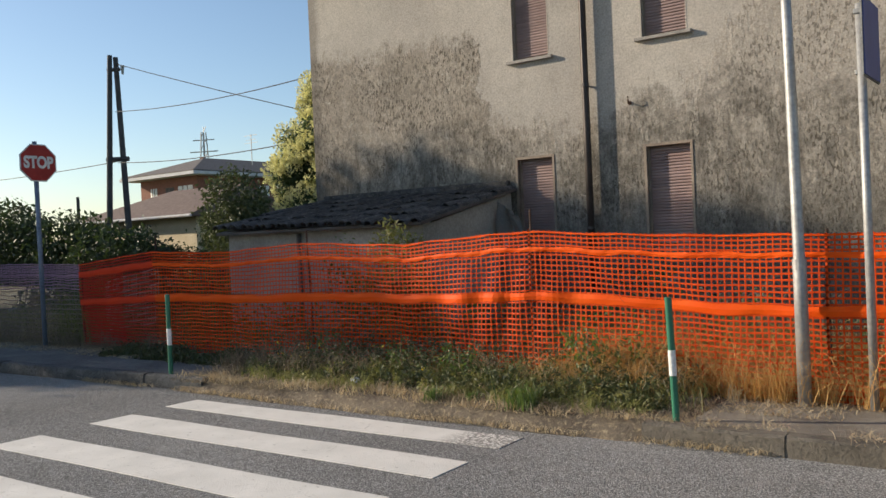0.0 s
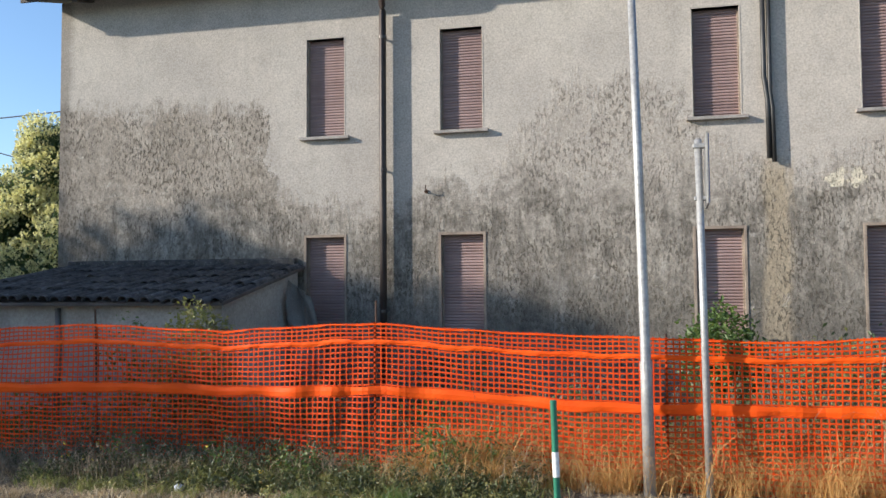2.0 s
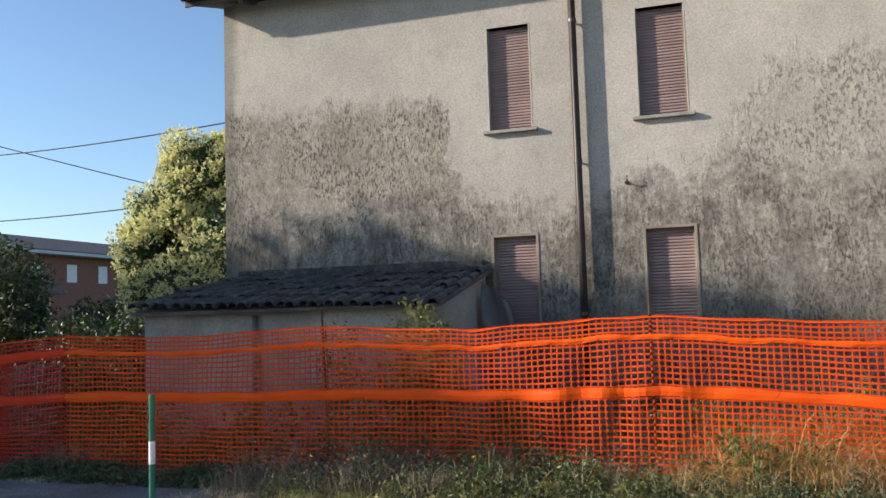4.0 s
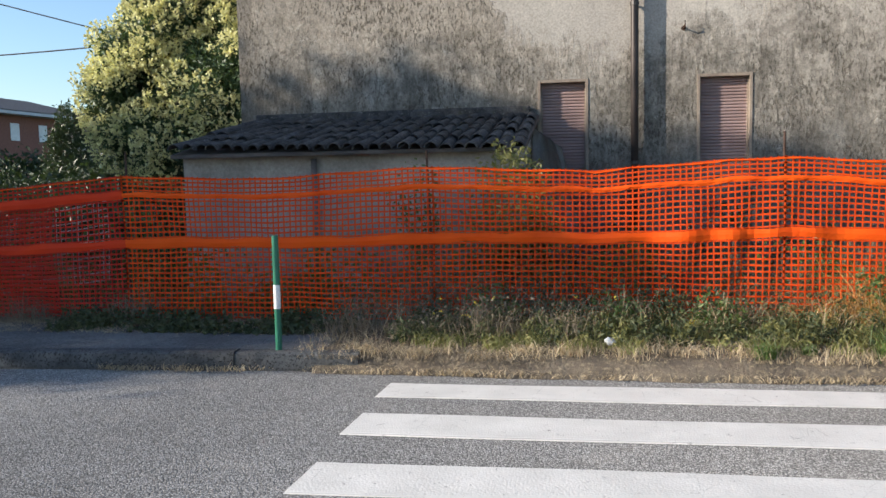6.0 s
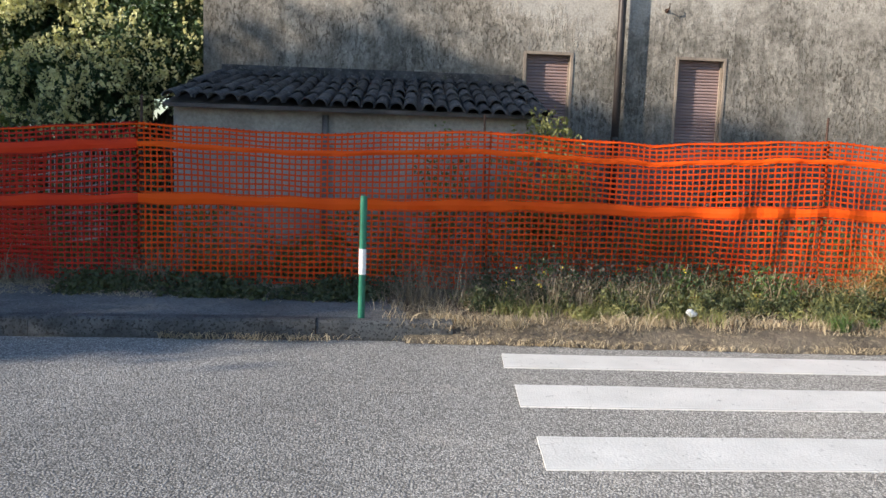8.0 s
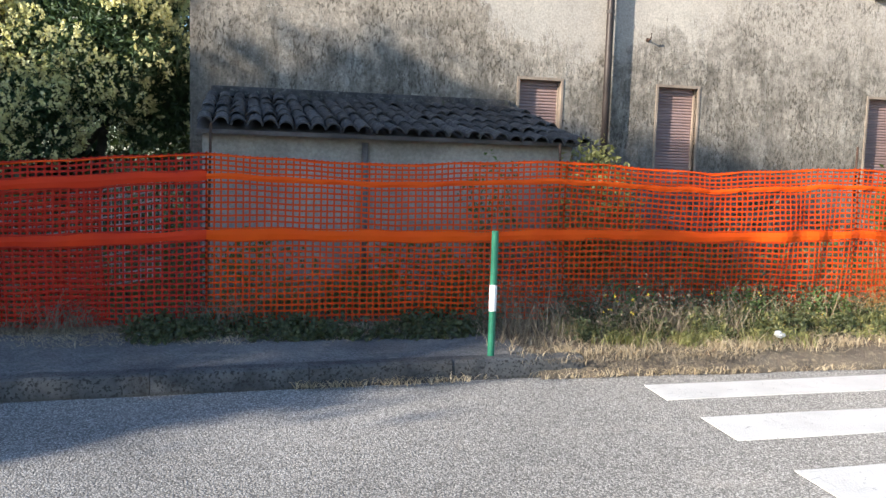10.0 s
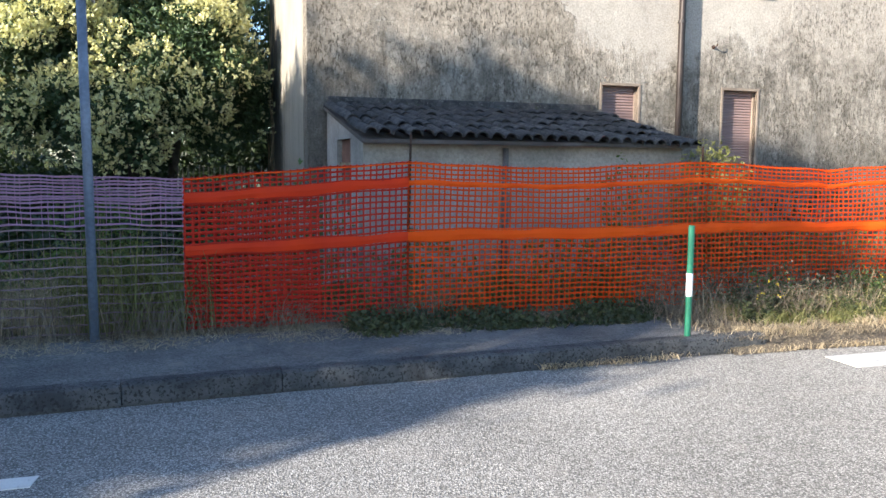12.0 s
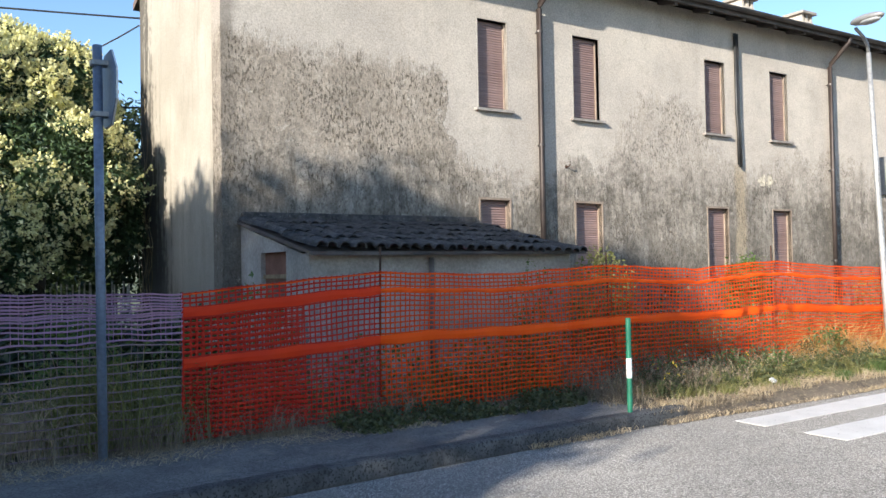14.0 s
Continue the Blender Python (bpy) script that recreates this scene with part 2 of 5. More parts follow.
def leaf_material(name, a, b, through, amount=0.3, rough=0.5):
    k = Nodes(name, rough)
    f = k.island()
    c = k.mix(f, a, b)
    c = k.mix(1.0, c, k.ramp(k.noise(2.2, 3), 0.3, 0.7, 0.75, 1.2), "MULTIPLY")
    k.colour(c).thin(through, amount)
    return k.m


def net_material(name, a, b, through):
    k = Nodes(name, 0.6)
    k.b.inputs["Specular IOR Level"].default_value = 0.2
    f = k.ramp(k.noise(2.4, 4), 0.3, 0.7)
    k.colour(k.mix(f, a, b)).thin(through, 0.22)
    return k.m


def soil_material(name, a, b, straw):
    k = Nodes(name, 0.95)
    c = k.mix(k.ramp(k.noise(2.0, 6, 0.65), 0.35, 0.65), a, b)
    c = k.mix(k.ramp(k.noise(26.0, 4, 0.7), 0.52, 0.66, 0, 0.8), c, straw)
    k.colour(c).bump(k.noise(30.0, 6, 0.7), 0.8, 0.03)
    return k.m


STUCCO = stucco_material("old_plaster")
CREAM = end_plaster_material()
ASPHALT = asphalt_material()
PAINT = paint_material()


def footpath_material():
    k = Nodes("sidewalk_asphalt", 0.93)
    k.b.inputs["Diffuse Roughness"].default_value = 1.0
    stone = k.axis(0, k.cells(95.0, what="Color"))
    c = k.mix(k.ramp(k.noise(1.2, 6, 0.65), 0.35, 0.65), (0.07, 0.069, 0.069), (0.135, 0.131, 0.126))
    c = k.mix(1.0, c, k.ramp(stone, 0, 1, 0.55, 1.6), "MULTIPLY")
    c = k.mix(k.ramp(k.noise(5.0, 7, 0.7), 0.57, 0.68, 0, 0.6), c, (0.24, 0.215, 0.175))
    k.colour(c).bump(k.math("ADD", k.noise(14.0, 5, 0.7), k.math("MULTIPLY", k.cells(95.0), 0.4)), 0.7, 0.012)
    return k.m


SIDEWALK = footpath_material()
CONCRETE = two_tone("old_concrete", (0.26, 0.24, 0.21), (0.36, 0.33, 0.29), 2.5, 0.93, bump=0.5, grain=45, per_piece=0.12)

EARTHKERB = soil_material("earth_stained_kerb", (0.085, 0.073, 0.058), (0.17, 0.15, 0.122), (0.055, 0.05, 0.042))
DIRTYPAVE = soil_material("dirty_concrete", (0.13, 0.115, 0.095), (0.25, 0.225, 0.185), (0.17, 0.135, 0.09))


def kerb_material():
    k = Nodes("kerb_concrete", 0.95)
    c = k.mix(k.ramp(k.noise(4.0, 7, 0.7), 0.38, 0.62), (0.045, 0.047, 0.050), (0.115, 0.115, 0.113))
    c = k.mix(k.ramp(k.noise(52.0, 3, 0.55), 0.54, 0.60, 0.0, 0.85), c, (0.02, 0.02, 0.02))
    c = k.mix(k.ramp(k.axis(2), 0.0, 0.03, 0.7, 0.0), c, (0.05, 0.047, 0.042))
    c = k.mix(1.0, c, k.ramp(k.each(), 0, 1, 0.85, 1.12), "MULTIPLY")
    k.colour(c).bump(k.noise(24.0, 6, 0.7), 0.9, 0.02)
    return k.m


KERB = kerb_material()
SOIL = soil_material("dry_soil", (0.095, 0.074, 0.053), (0.18, 0.145, 0.105), (0.34, 0.275, 0.175))
YARD = soil_material("yard_soil", (0.045, 0.045, 0.024), (0.085, 0.072, 0.04), (0.15, 0.125, 0.07))
FIELD = soil_material("field", (0.06, 0.085, 0.03), (0.11, 0.12, 0.05), (0.16, 0.15, 0.07))


def shutter_material():
    k = Nodes("shutter_plastic", 0.55)
    c = k.mix(k.ramp(k.noise(1.5, 4), 0.3, 0.7), (0.24, 0.162, 0.150), (0.32, 0.225, 0.21))
    c = k.mix(k.ramp(k.noise(1.0, 5, 0.6, k.scaled(14, 14, 1.2)), 0.5, 0.75, 0, 0.35), c, (0.34, 0.25, 0.23))
    c = k.mix(1.0, c, k.ramp(k.each(), 0, 1, 0.9, 1.1), "MULTIPLY")
    k.colour(c).bump(k.noise(80.0, 2), 0.1, 0.002)
    return k.m


SHUTTER = shutter_material()
SURROUND = two_tone("window_surround", (0.34, 0.31, 0.27), (0.44, 0.40, 0.35), 5, 0.85, bump=0.4, grain=50)
WOODFRAME = two_tone("bleached_wood", (0.21, 0.165, 0.13), (0.32, 0.26, 0.205), 4, 0.8, bump=0.3, grain=70)
SILL = two_tone("stone_sill", (0.24, 0.22, 0.20), (0.34, 0.31, 0.28), 6, 0.8, bump=0.3, grain=60)
PIPE = two_tone("brown_pipe", (0.035, 0.027, 0.025), (0.06, 0.045, 0.04), 3, 0.5, 0.3, bump=0.1, grain=50)
GREYPIPE = two_tone("dull_grey_pipe", (0.11, 0.10, 0.10), (0.17, 0.155, 0.15), 4, 0.7, bump=0.2)
CABLE = two_tone("black_cable", (0.02, 0.02, 0.02), (0.04, 0.04, 0.04), 4, 0.5, bump=0.05)


def tile_material():
    k = Nodes("mossy_tile", 0.95)
    c = k.mix(k.ramp(k.noise(7.0, 6, 0.7), 0.38, 0.62), (0.024, 0.024, 0.027), (0.085, 0.080, 0.078))
    c = k.mix(k.ramp(k.noise(38.0, 5, 0.7), 0.58, 0.66, 0, 0.7), c, (0.25, 0.24, 0.21))
    c = k.mix(k.ramp(k.noise(11.0, 5, 0.7), 0.58, 0.68, 0, 0.7), c, (0.05, 0.055, 0.03))
    c = k.mix(1.0, c, k.ramp(k.each(), 0, 1, 0.65, 1.4), "MULTIPLY")
    k.colour(c).bump(k.noise(40.0, 6, 0.7), 0.9, 0.014)
    return k.m


ROOFTILE = tile_material()
EAVEWOOD = two_tone("eave_board", (0.07, 0.06, 0.055), (0.13, 0.11, 0.10), 3, 0.85, bump=0.3, grain=40)
GUTTER = two_tone("dark_gutter", (0.05, 0.045, 0.045), (0.085, 0.075, 0.07), 3, 0.5, 0.4, bump=0.1, grain=40)
SHEDWALL = two_tone("shed_plaster", (0.29, 0.27, 0.245), (0.42, 0.39, 0.355), 1.6, 0.93, bump=0.5, grain=30, dist=0.01)
RUSTY = two_tone("brown_board", (0.16, 0.075, 0.05), (0.24, 0.12, 0.085), 4, 0.85, bump=0.3)
# steel of pole and sign back, with shade and sky reflection put into its blue
SIGNPOST = two_tone("sky_tinted_steel", (0.12, 0.155, 0.22), (0.17, 0.21, 0.28), 4, 0.45, 0.1, bump=0.15, grain=30)
STEEL = two_tone("galvanised_steel", (0.30, 0.30, 0.30), (0.40, 0.40, 0.395), 5, 0.5, 0.35, bump=0.15, grain=30)
SIGNBACK = two_tone("dull_sign_back", (0.20, 0.20, 0.20), (0.28, 0.28, 0.27), 5, 0.7, 0.1, bump=0.1)
REBAR = two_tone("rusty_rod", (0.05, 0.03, 0.022), (0.09, 0.05, 0.035), 8, 0.85, 0.2)
GREEN = two_tone("green_enamel", (0.015, 0.13, 0.075), (0.02, 0.17, 0.10), 6, 0.45, bump=0.15)
WHITE = two_tone("white_enamel", (0.66, 0.66, 0.64), (0.78, 0.78, 0.76), 6, 0.5, bump=0.15)
RED = two_tone("red_enamel", (0.34, 0.018, 0.016), (0.42, 0.028, 0.024), 5, 0.5, bump=0.1)
ORANGE = net_material("orange_net", (0.76, 0.090, 0.006), (0.59, 0.054, 0.006), (0.84, 0.075, 0.004))
# the doubled left end: orange plastic with its shaded, redder hue put into the colour
REDNET = net_material("shaded_red_net", (0.56, 0.035, 0.014), (0.42, 0.024, 0.014), (0.6, 0.03, 0.01))
BAND = net_material("orange_band", (0.92, 0.125, 0.004), (0.86, 0.093, 0.004), (0.95, 0.12, 0.004))
REDBAND = net_material("shaded_red_band", (0.80, 0.060, 0.010), (0.66, 0.042, 0.012), (0.8, 0.06, 0.008))
PINK = net_material("bleached_net", (0.42, 0.25, 0.33), (0.33, 0.22, 0.34), (0.5, 0.25, 0.34))
DULLNET = net_material("dusty_net", (0.32, 0.235, 0.245), (0.23, 0.175, 0.195), (0.3, 0.2, 0.18))
PALENET = net_material("pale_net", (0.66, 0.55, 0.52), (0.55, 0.45, 0.43), (0.5, 0.4, 0.38))
STRAW = leaf_material("straw", (0.33, 0.26, 0.165), (0.60, 0.505, 0.35), (0.6, 0.45, 0.22), 0.25, 0.7)
GOLD = leaf_material("golden_straw", (0.46, 0.255, 0.08), (0.78, 0.50, 0.19), (0.72, 0.42, 0.12), 0.3, 0.65)
GRASS = leaf_material("grass_blade", (0.095, 0.11, 0.034), (0.28, 0.265, 0.10), (0.3, 0.34, 0.08), 0.3, 0.6)
DRYWEED = leaf_material("dry_weed", (0.14, 0.11, 0.075), (0.30, 0.25, 0.18), (0.3, 0.24, 0.14), 0.2, 0.8)
YELLOW = leaf_material("yellow_petal", (0.75, 0.55, 0.04), (0.85, 0.65, 0.06), (0.7, 0.5, 0.05), 0.2, 0.6)
BLUE = two_tone("blue_enamel", (0.012, 0.045, 0.20), (0.02, 0.06, 0.25), 5, 0.5, bump=0.1)
LIGHTWEED = leaf_material("light_weed_leaf", (0.13, 0.14, 0.045), (0.27, 0.255, 0.095), (0.28, 0.29, 0.07), 0.3, 0.55)
DARKWEED = leaf_material("dark_weed_leaf", (0.034, 0.046, 0.018), (0.095, 0.108, 0.042), (0.11, 0.14, 0.04), 0.22, 0.6)
WEED = leaf_material("weed_leaf", (0.045, 0.085, 0.022), (0.11, 0.16, 0.045), (0.18, 0.28, 0.05), 0.3, 0.5)
PRIVET = leaf_material("privet_leaf", (0.030, 0.060, 0.028), (0.09, 0.145, 0.062), (0.12, 0.19, 0.05), 0.15, 0.5)
BLOSSOM = leaf_material("privet_blossom", (0.64, 0.63, 0.30), (0.87, 0.85, 0.52), (0.78, 0.75, 0.36), 0.30, 0.85)
DARKLEAF = leaf_material("dark_leaf", (0.014, 0.027, 0.011), (0.040, 0.064, 0.022), (0.07, 0.11, 0.025), 0.2, 0.5)
BARK = two_tone("bark", (0.06, 0.05, 0.04), (0.12, 0.10, 0.08), 8, 0.95, bump=0.8, grain=30, dist=0.02)
STRAWWOOD = two_tone("pale_picket", (0.50, 0.46, 0.38), (0.66, 0.62, 0.54), 6, 0.85)
STEM = two_tone("dry_stem", (0.20, 0.15, 0.09), (0.32, 0.25, 0.15), 8, 0.9)
BRICK = two_tone("brick_cladding", (0.20, 0.085, 0.06), (0.27, 0.12, 0.085), 6, 0.9, bump=0.3)
BEIGE = two_tone("beige_render", (0.50, 0.42, 0.28), (0.58, 0.49, 0.34), 2, 0.9, bump=0.2)
FARROOF = two_tone("grey_roof_tiles", (0.09, 0.08, 0.078), (0.15, 0.13, 0.12), 5, 0.9, bump=0.5, grain=12)
FARTILE = two_tone("brown_roof_tiles", (0.11, 0.075, 0.065), (0.17, 0.12, 0.10), 5, 0.9, bump=0.5, grain=12)
PALEWALL = two_tone("pale_render", (0.50, 0.50, 0.50), (0.60, 0.60, 0.60), 2, 0.9, bump=0.2)
PVC = two_tone("white_shutter", (0.70, 0.70, 0.68), (0.80, 0.80, 0.78), 3, 0.6, bump=0.1)
GLASS = two_tone("lamp_lens", (0.35, 0.37, 0.38), (0.45, 0.47, 0.48), 6, 0.25, bump=0.02)
CERAMIC = two_tone("grey_ceramic", (0.25, 0.25, 0.24), (0.35, 0.35, 0.33), 6, 0.4, bump=0.05)
POLEWOOD = two_tone("tarred_pole", (0.05, 0.048, 0.05), (0.09, 0.085, 0.085), 3, 0.85, bump=0.4)
SHEET = two_tone("grey_sheet", (0.34, 0.335, 0.33), (0.46, 0.45, 0.44), 3, 0.7, bump=0.2)
BAG = two_tone("crumpled_plastic", (0.40, 0.42, 0.44), (0.66, 0.67, 0.68), 20, 0.4, bump=0.5, grain=25)


# ---- mesh tools ----
BASE = {}


def thing(name, x, y, z, label="", category="", group="", kind=""):
    """An Empty at a thing's base; its parts are given in world metres."""
    ob = new(name)
    ob.empty_display_size = 0.1
    ob.location = (x, y, z)
    BASE[ob] = Vector((x, y, z))
    return tagged(ob, label, category, group, kind)


def part(name, bm, mat, parent=None, label="", smooth=False):
    me = bpy.data.meshes.new(name)
    base = BASE.get(parent, Vector((0, 0, 0)))
    bmesh.ops.translate(bm, verts=bm.verts, vec=-base)
    bmesh.ops.recalc_face_normals(bm, faces=bm.faces)
    bm.to_mesh(me)
    bm.free()
    return place(name, me, mat, parent, label, smooth, base)


def raw(name, verts, faces, mat, parent=None, label="", smooth=False):
    me = bpy.data.meshes.new(name)
    base = BASE.get(parent, Vector((0, 0, 0)))
    v = np.asarray(verts, dtype=float) - np.array(base)
    me.from_pydata(v.tolist(), [], faces)
    return place(name, me, mat, parent, label, smooth, base)


def place(name, me, mat, parent, label, smooth, base):
    me.materials.append(mat)
    if smooth:
        me.polygons.foreach_set("use_smooth", [True] * len(me.polygons))
    ob = new(name, me)
    if parent:
        ob.parent = parent
    BASE[ob] = base
    if label:
        ob["label"] = label
    return ob


def piece(name, me, parent, m):
    """One of many alike pieces on one mesh."""
    ob = new(name, me)
    if parent:
        ob.parent = parent
        m = Matrix.Translation(-BASE[parent]) @ m
    ob.matrix_basis = m
    return ob


def box(bm, x0, x1, y0, y1, z0, z1, bevel=0.0):
    r = bmesh.ops.create_cube(bm, size=1.0)
    m = Matrix.Translation(((x0 + x1) / 2, (y0 + y1) / 2, (z0 + z1) / 2)) @ Matrix.Diagonal((x1 - x0, y1 - y0, z1 - z0, 1))
    bmesh.ops.transform(bm, matrix=m, verts=r["verts"])
    if bevel:
        es = list({e for v in r["verts"] for e in v.link_edges})
        bmesh.ops.bevel(bm, geom=es, offset=bevel, segments=2, affect="EDGES", profile=0.5)
    return r["verts"]


def boxm(*a, bevel=0.0):
    bm = bmesh.new()
    box(bm, *a, bevel=bevel)
    return bm


def tube(bm, pts, radii, n=10, caps=True):
    """A round bar along points, with a radius at each."""
    pts = [Vector(p) for p in pts]
    if isinstance(radii, (int, float)):
        radii = [radii] * len(pts)
    rings = []
    for i, p in enumerate(pts):
        d = (pts[min(i + 1, len(pts) - 1)] - pts[max(i - 1, 0)]).normalized()
        a = d.orthogonal().normalized() if abs(d.z) > 0.999 else d.cross(Vector((0, 0, 1))).normalized()
        b = d.cross(a)
        rings.append([bm.verts.new(p + radii[i] * (math.cos(t) * a + math.sin(t) * b)) for t in (2 * math.pi * j / n for j in range(n))])
    for r, s in zip(rings, rings[1:]):
        for j in range(n):
            bm.faces.new((r[j], r[(j + 1) % n], s[(j + 1) % n], s[j]))
    if caps:
        bm.faces.new(rings[0])
        bm.faces.new(rings[-1][::-1])
    return bm


def tubem(pts, radii, n=10):
    return tube(bmesh.new(), pts, radii, n)


def slab(bm, outline, z0, z1):
    """A flat slab over an outline of (x, y)."""
    lo = [bm.verts.new((x, y, z0)) for x, y in outline]
    hi = [bm.verts.new((x, y, z1)) for x, y in outline]
    bm.faces.new(hi)
    bm.faces.new(lo[::-1])
    k = len(outline)
    for i in range(k):
        bm.faces.new((lo[i], lo[(i + 1) % k], hi[(i + 1) % k], hi[i]))
    return bm


def interp(table, x):
    xs, ys = zip(*table)
    return float(np.interp(x, xs, ys))


rng = np.random.default_rng(7)


def unit(n):
    v = rng.normal(size=(n, 3))
    return v / np.linalg.norm(v, axis=1)[:, None]


def leaf_cards(centres, size, spread=0.35, upright=0.0, width=0.45):
    """Folded pointed leaves, four corners each, about the given points."""
    n = len(centres)
    along = unit(n)
    along[:, 2] += upright
    along /= np.linalg.norm(along, axis=1)[:, None]
    side = np.cross(along, unit(n))
    side /= np.linalg.norm(side, axis=1)[:, None]
    s = size * (1 + spread * rng.uniform(-1, 1, n))[:, None]
    up = np.cross(side, along)
    a, c = centres - along * s * 0.5, centres + along * s * 0.5
    b = centres + side * s * width * 0.5 + up * s * 0.1
    d = centres - side * s * width * 0.5 + up * s * 0.1
    v = np.stack([a, b, c, d], 1).reshape(-1, 3)
    f = [(4 * i, 4 * i + 1, 4 * i + 2, 4 * i + 3) for i in range(n)]
    return v, f


def clumps(lobes, count, per, radius, inside=0.25, low=None):
    """Points in many small clumps on and inside egg-shaped lobes (centre, radii)."""
    vol = np.array([r[0] * r[1] + r[0] * r[2] + r[1] * r[2] for _, r in lobes])
    out = []
    for (c, r), share in zip(lobes, vol / vol.sum()):
        k = max(1, int(count * share))
        d = unit(k)
        q = np.where(rng.random(k) < inside, rng.uniform(0.4, 0.9, k), rng.uniform(0.86, 1.08, k))
        p = np.array(c) + d * np.array(r) * q[:, None]
        out.append(p)
    p = np.concatenate(out)
    if low is not None:
        p = p[p[:, 2] > low]
    pts = np.repeat(p, per, 0) + rng.normal(size=(len(p) * per, 3)) * radius
    return pts


def blades(xy, z, height, width, lean, droop=0.5):
    """Bent tapering grass blades rooted at xy; arrays or single numbers."""
    n = len(xy)
    h = np.broadcast_to(height, n) * rng.uniform(0.55, 1.25, n)
    w = width * rng.uniform(0.7, 1.3, n)
    t = rng.uniform(0, 2 * math.pi, n)
    out = np.stack([np.cos(t), np.sin(t), np.zeros(n)], 1)
    face = rng.uniform(0, 2 * math.pi, n)
    side = np.stack([np.cos(face), np.sin(face), np.zeros(n)], 1) * w[:, None]
    l = (np.broadcast_to(lean, n) * rng.uniform(0.2, 1.4, n) * h)[:, None]
    root = np.column_stack([xy, np.broadcast_to(z, n)])
    up = np.array([0, 0, 1.0])
    mid = root + out * l * 0.3 + up * (h * 0.6)[:, None]
    tip = root + out * l * 1.0 + up * (h * (1 - droop * rng.uniform(0, 0.7, n)))[:, None]
    v = np.stack([root - side, root + side, mid + side * 0.7, mid - side * 0.7, tip], 1).reshape(-1, 3)
    f = []
    for i in range(n):
        k = 5 * i
        f += [(k, k + 1, k + 2, k + 3), (k + 3, k + 2, k + 4)]
    return v, f


def arches(xy, z, height, width, reach):
    """Thin stalks that rise and hang over, in five steps."""
    n = len(xy)
    h = np.broadcast_to(height, n) * rng.uniform(0.6, 1.2, n)
    t, w = rng.uniform(0, 2 * math.pi, n), width * rng.uniform(0.7, 1.3, n)
    out = np.stack([np.cos(t), np.sin(t), np.zeros(n)], 1)
    face = rng.uniform(0, 2 * math.pi, n)
    side = np.stack([np.cos(face), np.sin(face), np.zeros(n)], 1)
    r = reach * h * rng.uniform(0.3, 1.3, n)
    fall = rng.uniform(0.15, 0.75, n)
    root = np.column_stack([xy, np.broadcast_to(z, n)])
    rows_a = []
    for u in (0.0, 0.3, 0.55, 0.78, 1.0):
        up = h * (1.75 * u - (0.75 + fall) * u * u)
        p = root + out * (r * u ** 1.6)[:, None] + np.column_stack([np.zeros(n), np.zeros(n), up])
        s = side * (w * (1.05 - 0.75 * u))[:, None]
        rows_a += [p - s, p + s]
    v = np.stack(rows_a, 1).reshape(-1, 3)
    f = []
    for i in range(n):
        for j in range(4):
            k = 10 * i + 2 * j
            f.append((k, k + 1, k + 3, k + 2))
    return v, f


# ---- ground, road, kerb, pavement ----
WALL_Y, WALL_L, WALL_R, BACK_Y = 10.72, -10.47, 9.5, 15.25
KERB_LINE = [(-60, 3.4), (-30, 4.7), (-13, 5.36), (-11, 5.49), (-10, 5.53), (-8, 5.66), (-5, 5.64), (-2.2, 5.72), (40, 5.74)]
PAVE = 0.135


def kerb_y(x):
    return interp(KERB_LINE, x)


ground = part("ground", slab(bmesh.new(), [(-900, -900), (900, -900), (900, 900), (-900, 900)], -0.6, -0.04), FIELD)
tagged(ground, "flat green and dry field reaching the horizon", "ground", kind="structure")
road = part("road", slab(bmesh.new(), [(-60, -6)] + [(40, -6)] + [(x, y + 0.05) for x, y in reversed(KERB_LINE)], -0.3, 0.0), ASPHALT)
tagged(road, "worn light grey asphalt road with coarse aggregate", "road", kind="structure")
yard = part("yard", slab(bmesh.new(), [(-60, 7.15), (40, 7.15), (40, 24), (-60, 24)], -0.3, 0.10), YARD)
tagged(yard, "neglected yard of dry soil and weeds behind the net", "ground", kind="structure")


def strip(x0, x1, y1, inset):
    xs = sorted({x0, x1, *[x for x, _ in KERB_LINE if x0 < x < x1]})
    return [(x, kerb_y(x) + inset) for x in xs] + [(x1, y1), (x0, y1)]


pave_l = part("pavement_west", slab(bmesh.new(), strip(-60, -7.75, 6.85, 0.16), -0.2, PAVE - 0.004), SIDEWALK)
tagged(pave_l, "dark worn asphalt footpath behind the kerb", "pavement", kind="structure")
def uneven_verge():
    """Earth that has crept over the kerb: it slopes down to the road along a ragged front."""
    bm = bmesh.new()
    nx, prof = 150, [(-0.07, -0.02), (-0.03, 0.03), (0.05, 0.085), (0.14, 0.112), (0.30, 0.115), (0.5, 0.112), (0.75, 0.115), (1.0, 0.12), (1.5, 0.11)]
    rows_v = []
    for i in range(nx + 1):
        x = -7.75 + 5.65 * i / nx
        end = min(1.0, (-2.1 - x) / 0.5)
        row = []
        for d, z in prof:
            w = noise.noise(Vector((x * 2.3, d * 5, 1.0))) * 0.05 + noise.noise(Vector((x * 9, d * 14, 3.0))) * 0.02
            back = 0.13 * (1 - max(0.0, end)) if d < 0.14 else 0.0
            row.append(bm.verts.new((x, kerb_y(x) + d + back + (w if d < 0.3 else 0), min(z + (w * 0.5 if z > 0.05 else 0), 0.135))))
        rows_v.append(row)
    for a, b in zip(rows_v, rows_v[1:]):
        for j in range(len(prof) - 1):
            bm.faces.new((a[j], b[j], b[j + 1], a[j + 1]))
    return bm


